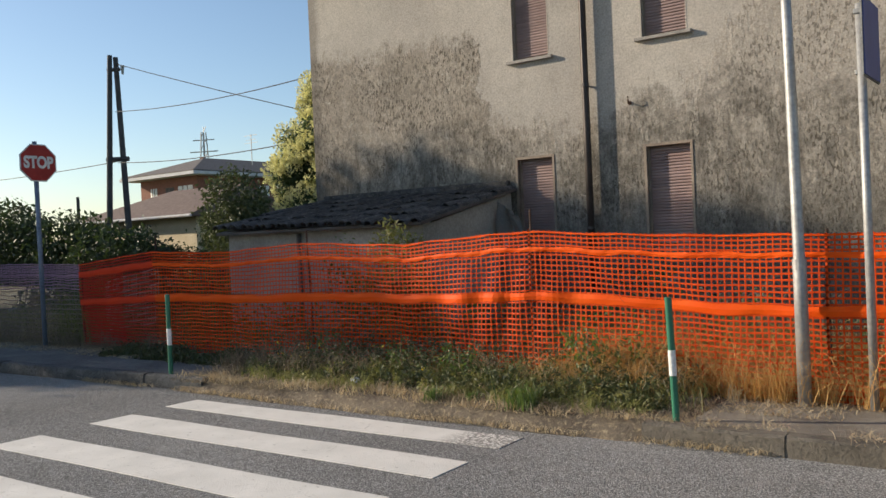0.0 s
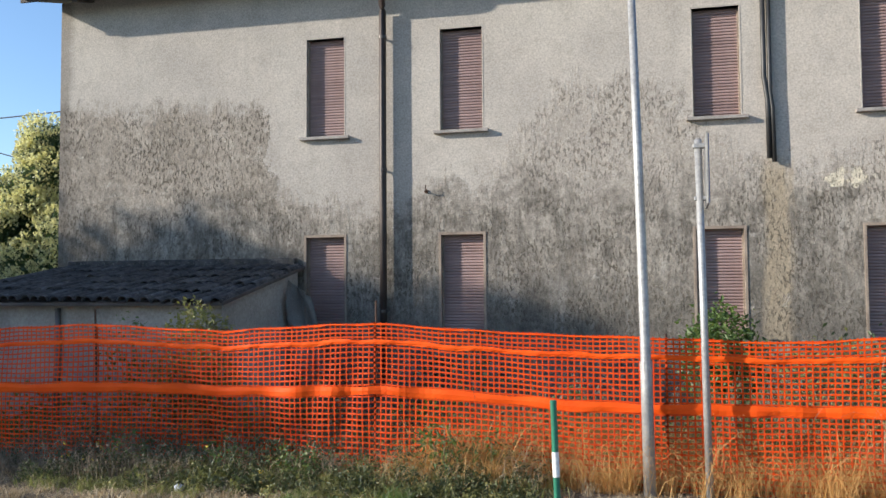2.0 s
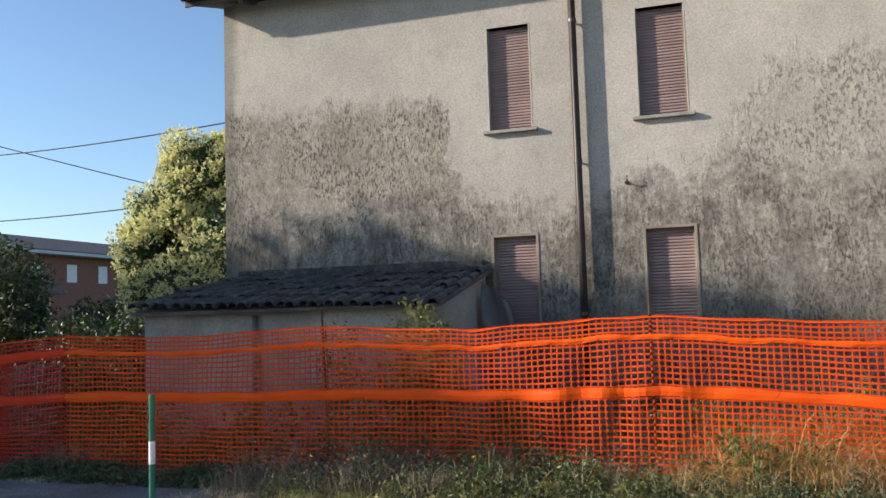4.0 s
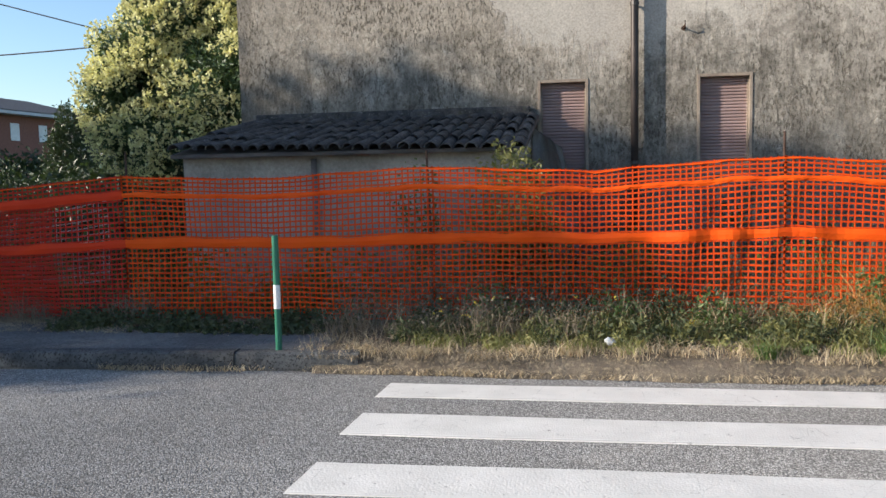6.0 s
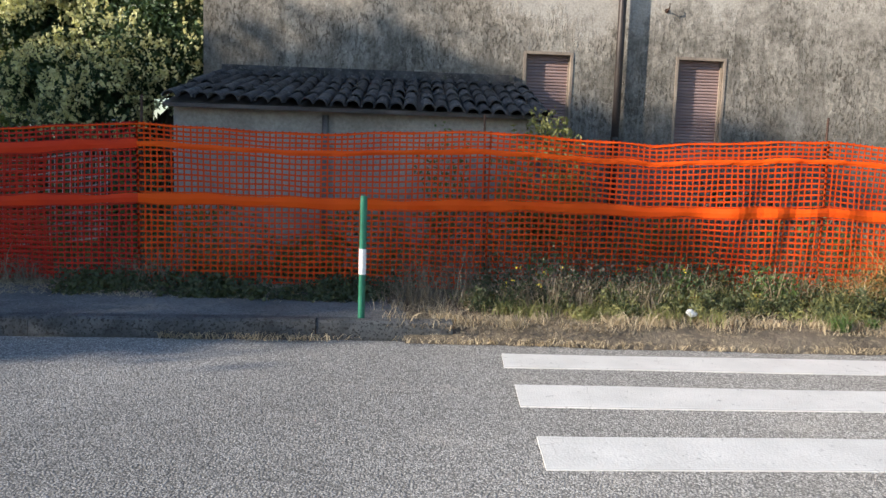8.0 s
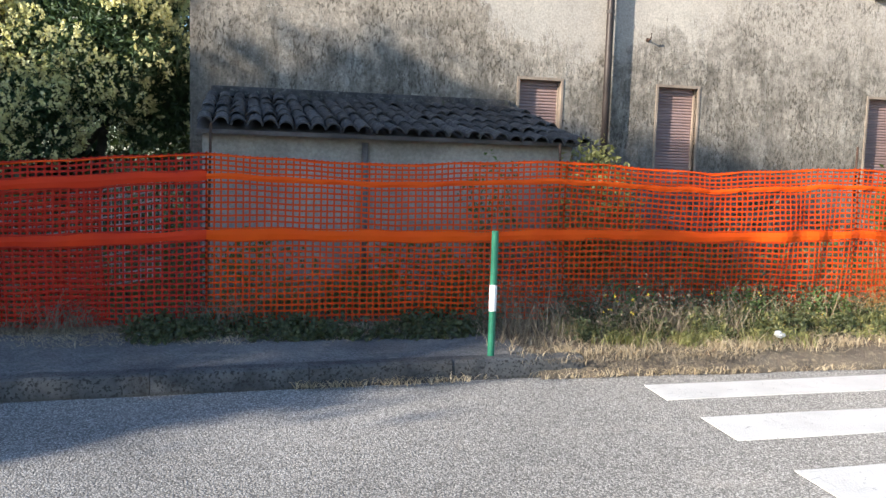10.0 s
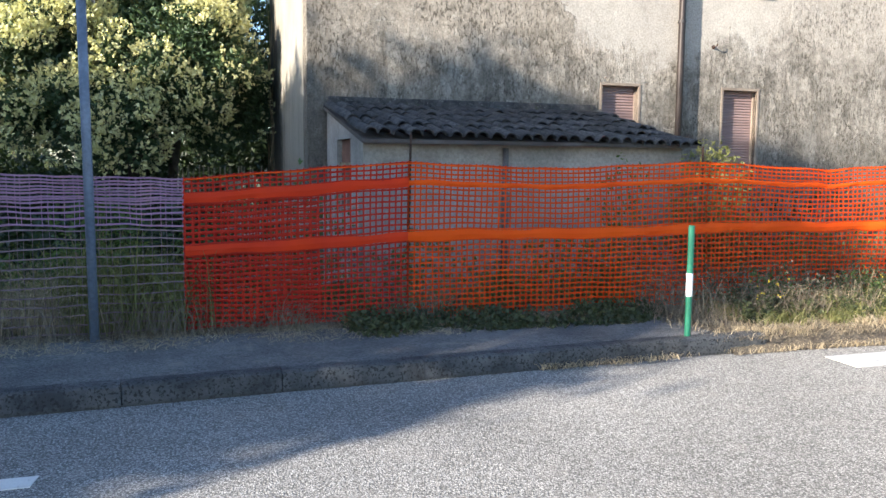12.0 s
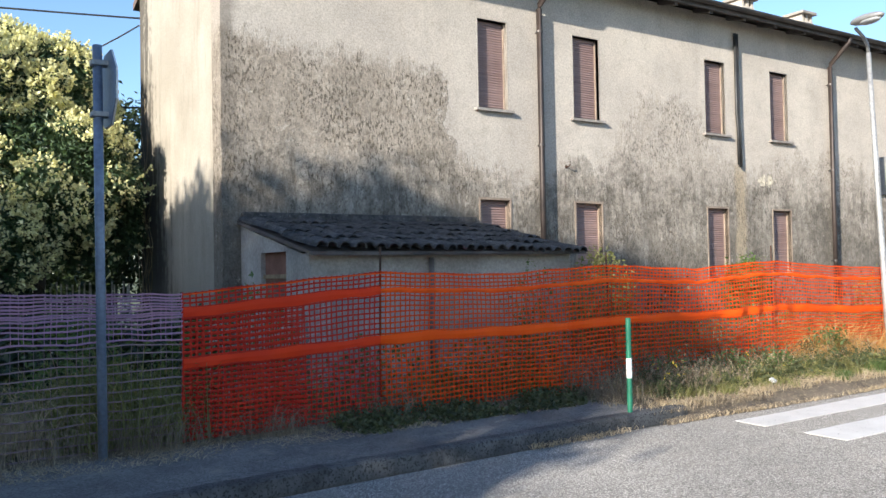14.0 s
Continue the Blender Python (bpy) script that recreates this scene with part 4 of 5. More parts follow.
def strands(x0, x1, cell, rows_list, half_h, half_v, thick, sway=0.0):
    """Crossing flat strands with thickness, as one net."""
    V, F = [], []
    nx = max(2, round((x1 - x0) / cell))
    xs = [x0 + (x1 - x0) * i / nx for i in range(nx + 1)]

    def bar(points, axis, half):
        s = len(V)
        h = half
        for x, y, z in points:
            if axis == 2:
                V.extend([(x, y, z - h), (x, y - thick, z), (x, y, z + h), (x, y + thick, z)])
            else:
                V.extend([(x - h, y, z), (x, y - thick, z), (x + h, y, z), (x, y + thick, z)])
        for i in range(len(points) - 1):
            a, b = s + 4 * i, s + 4 * i + 4
            for j in range(4):
                F.append((a + j, a + (j + 1) % 4, b + (j + 1) % 4, b + j))

    for v in rows_list:
        bar([net_at(x, v) for x in xs], 2, half_h)
    # the holes have rounded corners: a small flat knot sits on every crossing
    for i, x in enumerate(xs):
        off = sway * math.sin(i * 1.7)
        for v in rows_list:
            (px, py, pz), q, s = net_at(x, v), 1.15 * (half_h + half_v), len(V)
            V.extend([(px + off - q, py - thick, pz), (px + off, py - thick, pz - q), (px + off + q, py - thick, pz), (px + off, py - thick, pz + q)])
            F.append((s, s + 1, s + 2, s + 3))
    for i, x in enumerate(xs):
        off = sway * math.sin(i * 1.7)
        bar([(q[0] + off, q[1], q[2]) for q in (net_at(x, v) for v in rows_list)], 0, half_v)
    return V, F


def band(x0, x1, v, half):
    V, F = [], []
    n = max(4, int((x1 - x0) / 0.06))
    for i in range(n + 1):
        x = x0 + (x1 - x0) * i / n
        px, py, pz = net_at(x, v)
        w = half * (1 + 0.10 * math.sin(5 * x) + 0.06 * math.sin(17 * x))
        wob = 0.004 * math.sin(13 * x + v) + 0.004 * math.sin(31 * x + 9 * v) * (half < 0.03)
        pz += 0.006 * math.sin(2.7 * x + 1) * math.sin(11 * x) * (half < 0.03)
        for dz, dy in ((-w, -0.008 + wob), (0, -0.014), (w, -0.008 - wob), (w, -0.004 - wob), (0, -0.010), (-w, -0.004 + wob)):
            V.append((px, py + dy, pz + dz))
    for i in range(n):
        for j in range(6):
            a, b = 6 * i + j, 6 * i + (j + 1) % 6
            F.append((a, b, b + 6, a + 6))
    return V, F


fence = thing("net_fence", -4.0, FENCE_Y, PAVE, "sagging orange plastic safety net on rusty rods", "fence")
ROWS_LOW = [i * 0.5 / 15 for i in range(15)]
ROWS_UP = [0.5 + i * 0.365 / 9 for i in range(1, 9)] + [0.865, 0.90, 0.933, 0.966, 1.0]
NETROWS = ROWS_LOW + [0.5] + ROWS_UP
for (a, _, _), (b, _, _) in zip(POSTS, POSTS[1:]):
    raw("net", *strands(a, b, 0.0565, NETROWS, 0.0082, 0.0072, 0.0025, 0.004), REDNET if a < -11 else ORANGE, fence, "orange plastic mesh")
    raw("middle_band", *band(a, b, 0.5, 0.042), REDBAND if a < -11 else BAND, fence, "solid orange band")
    raw("top_band", *band(a, b, 0.865, 0.042 if a < -11 else 0.024), REDBAND if a < -11 else BAND, fence, "solid orange band")
    raw("top_edge", *band(a, b, 0.995, 0.006), BAND, fence)
# the loose end of the net is doubled back on itself
V, F = strands(-11.98, -10.9, 0.060, NETROWS[:-5], 0.0070, 0.0056, 0.0025, 0.012)
raw("net", [(x + 0.02 * math.sin(5 * z), y + 0.05 + 0.02 * math.sin(3 * x), z - 0.02) for x, y, z in V], F, REDNET, fence, "orange plastic mesh")
for x, h, tilt in POSTS:
    part("post", tubem([(x, FENCE_Y + 0.02, 0.0), (x + tilt * 0.5, FENCE_Y + 0.02, h * 0.5), (x + tilt, FENCE_Y + 0.02, h)], 0.011, 7), REBAR, fence, "rusty steel rod")

old = thing("old_net_fence", -14.5, FENCE_Y, PAVE, "bleached lilac plastic net sagging beside tall weeds", "fence")
def slack(vf, amount):
    """The old net sags unevenly between its rods."""
    return [(x + 0.5 * amount * math.sin(7 * x + 13 * z), y, z + amount * (math.sin(8.3 * x + 17 * z) + 0.6 * math.sin(23 * x + 5 * z))) for x, y, z in vf[0]], vf[1]


raw("net", *slack(strands(-17.2, -12.02, 0.058, [i / 17 for i in range(12)], 0.0060, 0.0018, 0.003, 0.012), 0.0035), DULLNET, old, "dusty brownish plastic mesh")
raw("net", *slack(strands(-17.2, -12.02, 0.058, [0.68, 0.725, 0.765, 0.80, 0.83, 0.85, 0.865, 0.89, 0.91, 0.93, 0.955, 0.975, 1.0], 0.0078, 0.0028, 0.003, 0.016), 0.005), PINK, old, "bunched bleached pink plastic mesh")
V, F = strands(-11.7, -10.5, 0.055, [i / 16 for i in range(3, 14)], 0.006, 0.005, 0.0025, 0.01)
V = [(x, y + 0.28 + 0.05 * math.sin(4 * x), z * 0.95 + 0.10 * (x + 11.4)) for x, y, z in V]
raw("loose_net", V, F, PALENET, old, "crumpled pale net behind the orange one")
for x in (-15.2, -17.2):
    part("post", tubem([(x, FENCE_Y + 0.02, 0.0), (x, FENCE_Y + 0.02, 1.5)], 0.011, 7), REBAR, old)


# ---- poles and signs ----
def bollard(x, y, tilt):
    b = thing("bollard", x, y, PAVE, "slim green steel post with a white reflective band", "bollard", "green and white posts at the crossing")
    at = lambda z: (x + tilt * (z - PAVE), y, z)
    part("tube", tubem([at(0.0), at(0.5), at(1.045), at(1.05)], [0.026, 0.026, 0.026, 0.022], 14), GREEN, b, smooth=False)
    part("reflector", tubem([at(0.47), at(0.66)], 0.0275, 14), WHITE, b, "white reflective band")


bollard(-8.08, 5.78, 0.0)
bollard(-2.20, 5.90, -0.03)

lamp = thing("street_lamp", -1.51, 6.85, PAVE, "tall galvanised street lamp leaning slightly beside the net", "street lamp")
part("pole", tubem([(-1.51, 6.85, 0), (-1.525, 6.90, 1.2), (-1.526, 6.902, 1.25), (-1.552, 6.95, 2.6), (-1.60, 7.0, 4.75)], [0.053, 0.051, 0.045, 0.042, 0.033], 14), STEEL, lamp, smooth=True)
part("collar", tubem([(-1.525, 6.90, 1.19), (-1.526, 6.903, 1.27)], 0.0545, 14), STEEL, lamp)
part("arm", tubem([(-1.60, 7.0, 4.73), (-1.63, 7.0, 4.88), (-1.76, 6.99, 4.98), (-1.98, 6.97, 5.06)], 0.026, 10), STEEL, lamp, smooth=True)
hd = bmesh.new()
bmesh.ops.create_uvsphere(hd, u_segments=16, v_segments=8, radius=1.0)
bmesh.ops.transform(hd, matrix=pose(-2.18, 6.68, 5.10, 6, 0, -30) @ Matrix.Diagonal((0.13, 0.40, 0.07, 1)), verts=hd.verts)
head = part("lamp_head", hd, STEEL, lamp, "grey oval lamp head", smooth=True)
ln = bmesh.new()
bmesh.ops.create_uvsphere(ln, u_segments=14, v_segments=6, radius=1.0)
bmesh.ops.transform(ln, matrix=pose(-2.22, 6.62, 5.055, 6, 0, -30) @ Matrix.Diagonal((0.10, 0.27, 0.055, 1)), verts=ln.verts)
part("lens", ln, GLASS, head, smooth=True)


def plate(bm, corners, m, t):
    f = [bm.verts.new(m @ Vector((t / 2, u, w))) for u, w in corners]
    g = [bm.verts.new(m @ Vector((-t / 2, u, w))) for u, w in corners]
    bm.faces.new(f)
    bm.faces.new(g[::-1])
    n = len(corners)
    for i in range(n):
        bm.faces.new((f[i], g[i], g[(i + 1) % n], f[(i + 1) % n]))


def octagon(r):
    return [(r * math.cos(radians(22.5 + 45 * j)), r * math.sin(radians(22.5 + 45 * j))) for j in range(8)]


stop = thing("stop_sign", -12.68, 6.80, PAVE, "red octagonal stop sign on a grey pole", "stop sign")
part("pole", tubem([(-12.68, 6.80, 0), (-12.70, 6.80, 3.34)], 0.036, 12), SIGNPOST, stop, smooth=True)
for z in (2.80, 3.2):
    part("clamp", boxm(-12.75, -12.62, 6.75, 6.85, z - 0.02, z + 0.02, bevel=0.004), STEEL, stop)
SM = pose(-12.615, 6.80, 3.0, 0, 0, 0.5)
bm = bmesh.new()
plate(bm, octagon(0.315), SM, 0.012)
part("border", bm, WHITE, stop, "white sign border")
bm = bmesh.new()
plate(bm, octagon(0.295), SM @ pose(0.008, 0, 0), 0.006)
face = part("plate", bm, RED, stop, "red sign face")
bm = bmesh.new()
plate(bm, octagon(0.312), SM @ pose(-0.010, 0, 0), 0.006)
part("backing", bm, SIGNPOST, stop)
txt = bpy.data.curves.new("lettering", "FONT")
txt.body, txt.size, txt.align_x, txt.align_y, txt.extrude, txt.offset = "STOP", 0.25, "CENTER", "CENTER", 0.002, 0.011
tmp = new("lettering", txt)
me = bpy.data.meshes.new_from_object(tmp.evaluated_get(bpy.context.evaluated_depsgraph_get()))
bpy.data.objects.remove(tmp)
me.transform(Matrix.Translation(-BASE[stop]) @ SM @ pose(0.0135, 0, 0, 90, 0, 90) @ Matrix.Diagonal((0.78, 1.0, 1.0, 1)))
place("lettering", me, WHITE, face, "white word STOP", False, BASE[stop])

sign = thing("road_sign", -1.02, 6.86, PAVE, "square road sign seen edge-on atop a thin steel pole", "road sign")
part("pole", tubem([(-1.02, 6.86, 0), (-1.05, 7.0, 3.2)], 0.032, 12), STEEL, sign, smooth=True)
bm = bmesh.new()
plate(bm, [(-0.3, -0.3), (0.3, -0.3), (0.3, 0.3), (-0.3, 0.3)], pose(-0.985, 6.99, 2.91, 0, 0, -2), 0.012)
part("plate", bm, SIGNBACK, sign, "bare metal back of the sign")
bm = bmesh.new()
plate(bm, [(-0.29, -0.29), (0.29, -0.29), (0.29, 0.29), (-0.29, 0.29)], pose(-0.974, 6.990, 2.91, 0, 0, -2), 0.006)
part("plate_face", bm, BLUE, sign)
for z in (2.68, 3.14):
    part("clamp", boxm(-1.09, -0.985, 6.955, 7.045, z - 0.018, z + 0.018, bevel=0.004), STEEL, sign)

# ---- trees, far houses, poles, wires ----
def privet(x, y, z, lobes):
    """A crown of separate boughs: dark leaves inside, pale flower heads standing on the outer faces."""
    root = thing("privet_tree", x, y, z, "tall privet tree with pale yellow blossom beside the house", "tree")
    for dx, lean in ((0.0, 0.3), (-0.35, -0.9), (0.3, 0.5), (-0.1, -0.4)):
        part("trunk", tubem([(x + dx, y, z), (x + dx + lean * 0.3, y - 0.1, 1.5), (x + dx + lean, y, 3.6)], [0.10, 0.08, 0.03], 8), BARK, root, smooth=True)
    for c, r in lobes:
        s, e = Vector((x, y, 1.4)), Vector(c)
        part("limb", tubem([s, s.lerp(e, 0.5) + Vector((0, 0, 0.15)), e], [0.07, 0.05, 0.02], 7), BARK, root, smooth=True)
    knobs, outs = [], []
    for c, r in lobes:
        n = int(11 * (r[0] * r[1] + r[0] * r[2] + r[1] * r[2]) ** 0.9)
        d = unit(n)
        knobs.append(np.column_stack([np.array(c) + d * np.array(r) * rng.uniform(0.74, 0.92, n)[:, None], rng.uniform(0.26, 0.48, n)]))
        outs.append(d)
    knobs, outs = np.concatenate(knobs), np.concatenate(outs)
    # leaves: a shell on every bough, and a thin dark filling behind
    k = np.repeat(np.arange(len(knobs)), 430)
    d = unit(len(k))
    p = knobs[k, :3] + d * (knobs[k, 3] * rng.uniform(0.55, 1.02, len(k)))[:, None] * np.array([1, 1, 0.85])
    inner = clumps([(c, tuple(q * 0.78 for q in r)) for c, r in lobes], 3600, 14, 0.12, 0.25)
    v, f = leaf_cards(np.concatenate([p, inner]), 0.095)
    raw("crown", v, f, PRIVET, root)
    # flower heads: cones of small florets on the outer and upper side of each bough
    k = np.repeat(np.arange(len(knobs)), 130)
    d = unit(len(k))
    want = (d * (outs[k] * 0.9 + np.array([0, 0, 0.55]))).sum(1) > rng.uniform(-0.1, 0.6, len(k))
    want &= ~((knobs[k, 0] > -11.6) & (knobs[k, 2] < 3.5) & (rng.random(len(k)) < 0.8))
    k, d = k[want], d[want]
    p = knobs[k, :3] + d * knobs[k, 3][:, None] * np.array([1, 1, 0.85])
    axis = d + np.array([0, 0, 0.6]) + rng.normal(size=d.shape) * 0.3
    axis /= np.linalg.norm(axis, axis=1)[:, None]
    n = 12
    u = rng.random(len(p) * n)
    q = np.repeat(p, n, 0) + np.repeat(axis, n, 0) * (u * 0.17 - 0.01)[:, None] + rng.normal(size=(len(p) * n, 3)) * (0.036 * (1.05 - u))[:, None]
    v, f = leaf_cards(q, 0.056, upright=0.5, width=0.7)
    raw("blossom", v, f, BLOSSOM, root, "pale yellow flower heads")


privet(-12.6, 15.0, 0.1, [((-12.4, 15.4, 4.35), (1.4, 1.4, 1.3)), ((-12.1, 14.2, 3.15), (1.15, 1.0, 1.1)), ((-14.1, 14.5, 2.95), (1.0, 1.0, 1.15)), ((-13.35, 14.8, 4.7), (0.85, 1.0, 0.75)), ((-13.75, 14.5, 3.9), (0.85, 0.9, 0.9)), ((-13.2, 13.9, 2.15), (0.85, 0.7, 0.65)), ((-11.3, 15.0, 2.5), (0.65, 0.85, 0.9))])
tree("garden_tree", -10.2, 19.5, 0.1, [((-10.4, 19.5, 3.4), (1.9, 1.8, 2.0)), ((-11.6, 19.0, 2.2), (1.4, 1.5, 1.4)), ((-9.0, 20, 2.8), (1.6, 1.5, 1.8)), ((-10.9, 18.3, 4.1), (1.0, 1.0, 1.3)), ((-11.2, 18.0, 2.4), (0.9, 0.9, 1.2))], DARKLEAF, 1700, 13, 0.18, 0.16, 0.14, "dark garden tree behind the house")
tree("garden_bush", -28.2, 24.0, 0.1, [((-28.3, 24, 3.0), (1.35, 1.4, 1.7)), ((-27.4, 23.6, 1.9), (1.0, 1.1, 1.3)), ((-29.2, 24.3, 1.8), (1.1, 1.2, 1.4))], DARKWEED, 700, 13, 0.2, 0.2, 0.12, "round green garden bush before the far garage")
tree("cypress", -21.5, 23.5, 0.1, [((-21.8, 23.5, 1.7), (0.75, 0.75, 1.6)), ((-21.8, 23.5, 2.8), (0.5, 0.5, 1.15))], DARKLEAF, 620, 15, 0.10, 0.11, 0.12, "dark green conical conifer in the back garden")
tree("garden_tree", -24.5, 25.0, 0.1, [((-24.5, 25, 1.4), (1.6, 1.4, 1.0)), ((-22.9, 25.4, 1.3), (1.3, 1.3, 0.9))], DARKLEAF, 420, 13, 0.2, 0.2, 0.12, "dark garden tree behind the house")
for x, y, h in ((-44, 20.5, 3.6), (-40.5, 20, 3.9), (-37, 21.0, 3.2), (-48, 23, 4.2), (-33.5, 21.3, 2.6)):
    tree("garden_tree", x, y, 0.0, [((x, y, h * 0.6), (2.0, 1.8, h * 0.45)), ((x + 1.4, y + 0.3, h * 0.42), (1.4, 1.4, h * 0.36))], DARKLEAF, 330, 13, 0.24, 0.26, 0.14, "dark leafy tree beyond the junction")


def hedge(x0, x1, y, h, label):
    pts = []
    n = int((x1 - x0) * 150)
    px = rng.uniform(x0, x1, n)
    ph = h * (0.75 + 0.25 * np.sin(px * 1.7) * np.sin(px * 0.6 + 1))
    u = rng.uniform(0.05, 1, n)
    p = np.column_stack([px, y + rng.normal(0, 0.45, n), ph * u + 0.1])
    p = np.repeat(p, 6, 0) + rng.normal(size=(n * 6, 3)) * 0.12
    v, f = leaf_cards(p, 0.16)
    return tagged(raw("hedge", v, f, DARKLEAF), label, "hedge", kind="stuff")


hedge(-17.2, -11.0, 9.8, 1.15, "dark tangled undergrowth behind the bleached net")
hedge(-22, -14, 19.5, 1.9, "dark uneven hedge along the back garden")
# two rows of dark leaves added to stand for the shade under the privet crown
hedge(-15.0, -12.2, 15.2, 2.0, "dark leaves added to stand for the shade below the privet tree")
hedge(-17.5, -12.3, 15.9, 2.1, "dark leaves added to stand for the shade below the privet tree")
hedge(-17.5, -10.6, 17.6, 2.3, "dark shaded shrubs behind the house")
hedge(-34, -22, 23.5, 1.8, "dark uneven hedge along the back garden")


def hip_roof(x0, x1, y0, y1, z0, z1, ridge):
    """A hipped roof; ridge: its ends (x, y)."""
    bm = bmesh.new()
    c = [bm.verts.new(p) for p in ((x0, y0, z0), (x1, y0, z0), (x1, y1, z0), (x0, y1, z0))]
    b = [bm.verts.new(p) for p in ((x0, y0, z0 - 0.12), (x1, y0, z0 - 0.12), (x1, y1, z0 - 0.12), (x0, y1, z0 - 0.12))]
    r = [bm.verts.new((*p, z1)) for p in ridge]
    if abs(ridge[0][0] - ridge[1][0]) > abs(ridge[0][1] - ridge[1][1]):
        fs = [(c[0], c[1], r[1], r[0]), (c[1], c[2], r[1]), (c[2], c[3], r[0], r[1]), (c[3], c[0], r[0])]
    else:
        fs = [(c[0], c[1], r[0]), (c[1], c[2], r[1], r[0]), (c[2], c[3], r[1]), (c[3], c[0], r[0], r[1])]
    for f in fs:
        bm.faces.new(f)
    for i in range(4):
        bm.faces.new((c[i], b[i], b[(i + 1) % 4], c[(i + 1) % 4]))
    bm.faces.new(b)
    return bm


villa = thing("villa", -62, 51, 0, "distant brick apartment house with a grey hipped roof", "house")
part("wall", boxm(-66, -58, 45, 80, 0, 7.9), BRICK, villa, "brown brick wall")
part("roof", hip_roof(-67.2, -56.8, 43.8, 81.2, 8.1, 9.75, [(-62, 49), (-62, 76)]), FARROOF, villa, "grey hipped roof")
part("fascia", boxm(-67.3, -56.7, 43.7, 81.3, 7.72, 7.98), PALEWALL, villa, "white eaves fascia")
for y in (48.5, 52.5, 56.5, 60.5, 64.5, 68.5, 72.5, 76.5):
    part("window", boxm(-58.02, -57.95, y - 0.6, y + 0.6, 5.4, 7.0), PVC, villa, "white shuttered window")
for x, w0 in ((-59.55, 0.98), (-64.05, 0.45)):
    w = part("window", boxm(x - w0, x + w0, 44.95, 45.02, 5.35, 6.95), PVC, villa, "white framed window")
    for d in (-0.33, 0.33):
        part("mullion", boxm(x + d * w0 - 0.04, x + d * w0 + 0.04, 44.92, 44.95, 5.35, 6.95), WOODFRAME, w)
part("door", boxm(-62.3, -61.2, 44.94, 45.01, 4.7, 6.9), EAVEWOOD, villa, "dark brown balcony door")
part("chimney", boxm(-67.3 + 0.9, -66.9 + 0.9, 52, 52.4, 8.2, 10.3), BRICK, villa)
part("antenna", tubem([(-60, 53, 9), (-60, 53, 12)], 0.04, 6), STEEL, villa)
ant = bmesh.new()
for z, l in ((11.9, 0.9), (11.5, 0.7), (11.2, 0.9)):
    box(ant, -60 - l, -60 + l, 52.98, 53.02, z - 0.02, z + 0.02)
part("antenna_bars", ant, STEEL, villa)

garage = thing("garage", -37, 28, 0, "low beige rendered outbuilding with a brown tiled roof", "outbuilding")
part("wall", boxm(-42.5, -33.2, 25.6, 31.5, 0, 3.1), BEIGE, garage, "beige rendered wall")
part("roof", hip_roof(-43.3, -32.6, 24.9, 32.2, 3.2, 4.75, [(-38.8, 28.5), (-33.0, 28.5)]), FARTILE, garage, "brown tiled roof")
part("gutter", tubem([(-43.3, 24.85, 3.12), (-32.6, 24.85, 3.12)], 0.07, 8), PALEWALL, garage)

shop = thing("far_house", -26, 36, 0, "pale rendered house half hidden behind garden trees", "house")
part("wall", boxm(-29, -22, 34, 41, 0, 3.4), PALEWALL, shop)
part("roof", hip_roof(-29.6, -21.4, 33.4, 41.6, 3.5, 4.8, [(-27, 37.5), (-24, 37.5)]), FARROOF, shop)
part("window", boxm(-24.5, -23.4, 33.95, 34.02, 1.4, 2.6), PIPE, shop)

ep = thing("utility_pole", -33.6, 21.7, 0, "tarred double utility pole braced with cross bars", "utility pole")
part("pole", tubem([(-34.1, 21.4, 0), (-33.75, 21.75, 10.4)], [0.15, 0.11], 9), POLEWOOD, ep)
part("pole", tubem([(-33.2, 22.0, 0), (-33.55, 21.9, 10.3)], [0.15, 0.11], 9), POLEWOOD, ep)
part("cross_bar", tubem([(-34.05, 21.55, 5.7), (-33.15, 22.05, 5.7)], 0.12, 6), POLEWOOD, ep)
part("cross_bar", tubem([(-33.9, 21.7, 9.75), (-33.35, 21.95, 9.75)], 0.09, 6), POLEWOOD, ep)
part("insulator", tubem([(-33.2, 22.0, 9.9), (-33.2, 22.0, 9.5)], [0.09, 0.05], 8), CERAMIC, ep)


def wire(a, b, sag, r=0.018):
    pts = [Vector(a).lerp(Vector(b), i / 24) - Vector((0, 0, sag * 4 * (i / 24) * (1 - i / 24))) for i in range(25)]
    return tagged(part("overhead_wire", tubem(pts, r, 5), CABLE), "thin black overhead wire against the sky", "wire", "overhead wires")


wire((-33.65, 21.85, 10.05), (-10.34, 20.67, 3.3), 0.14)
wire((-33.6, 21.8, 7.85), (-8.5, 15.30, 6.33), 0.46)
wire((-33.6, 21.8, 5.55), (-9.33, 15.30, 4.64), 0.4)
wire((-10.49, 15.2, 6.02), (-12.0, 15.62, 5.1), 0.05, 0.014)
wire((-70, 24, 7.0), (-33.7, 21.8, 5.6), 0.4, 0.02)
for x, y, h in ((-60, 28.3, 7.2), (-62, 36.5, 6.0)):
    t = thing("utility_pole", x, y, 0, "single dark utility pole far off", "utility pole")
    part("pole", tubem([(x, y, 0), (x, y, h)], [0.16, 0.12], 8), POLEWOOD, t)

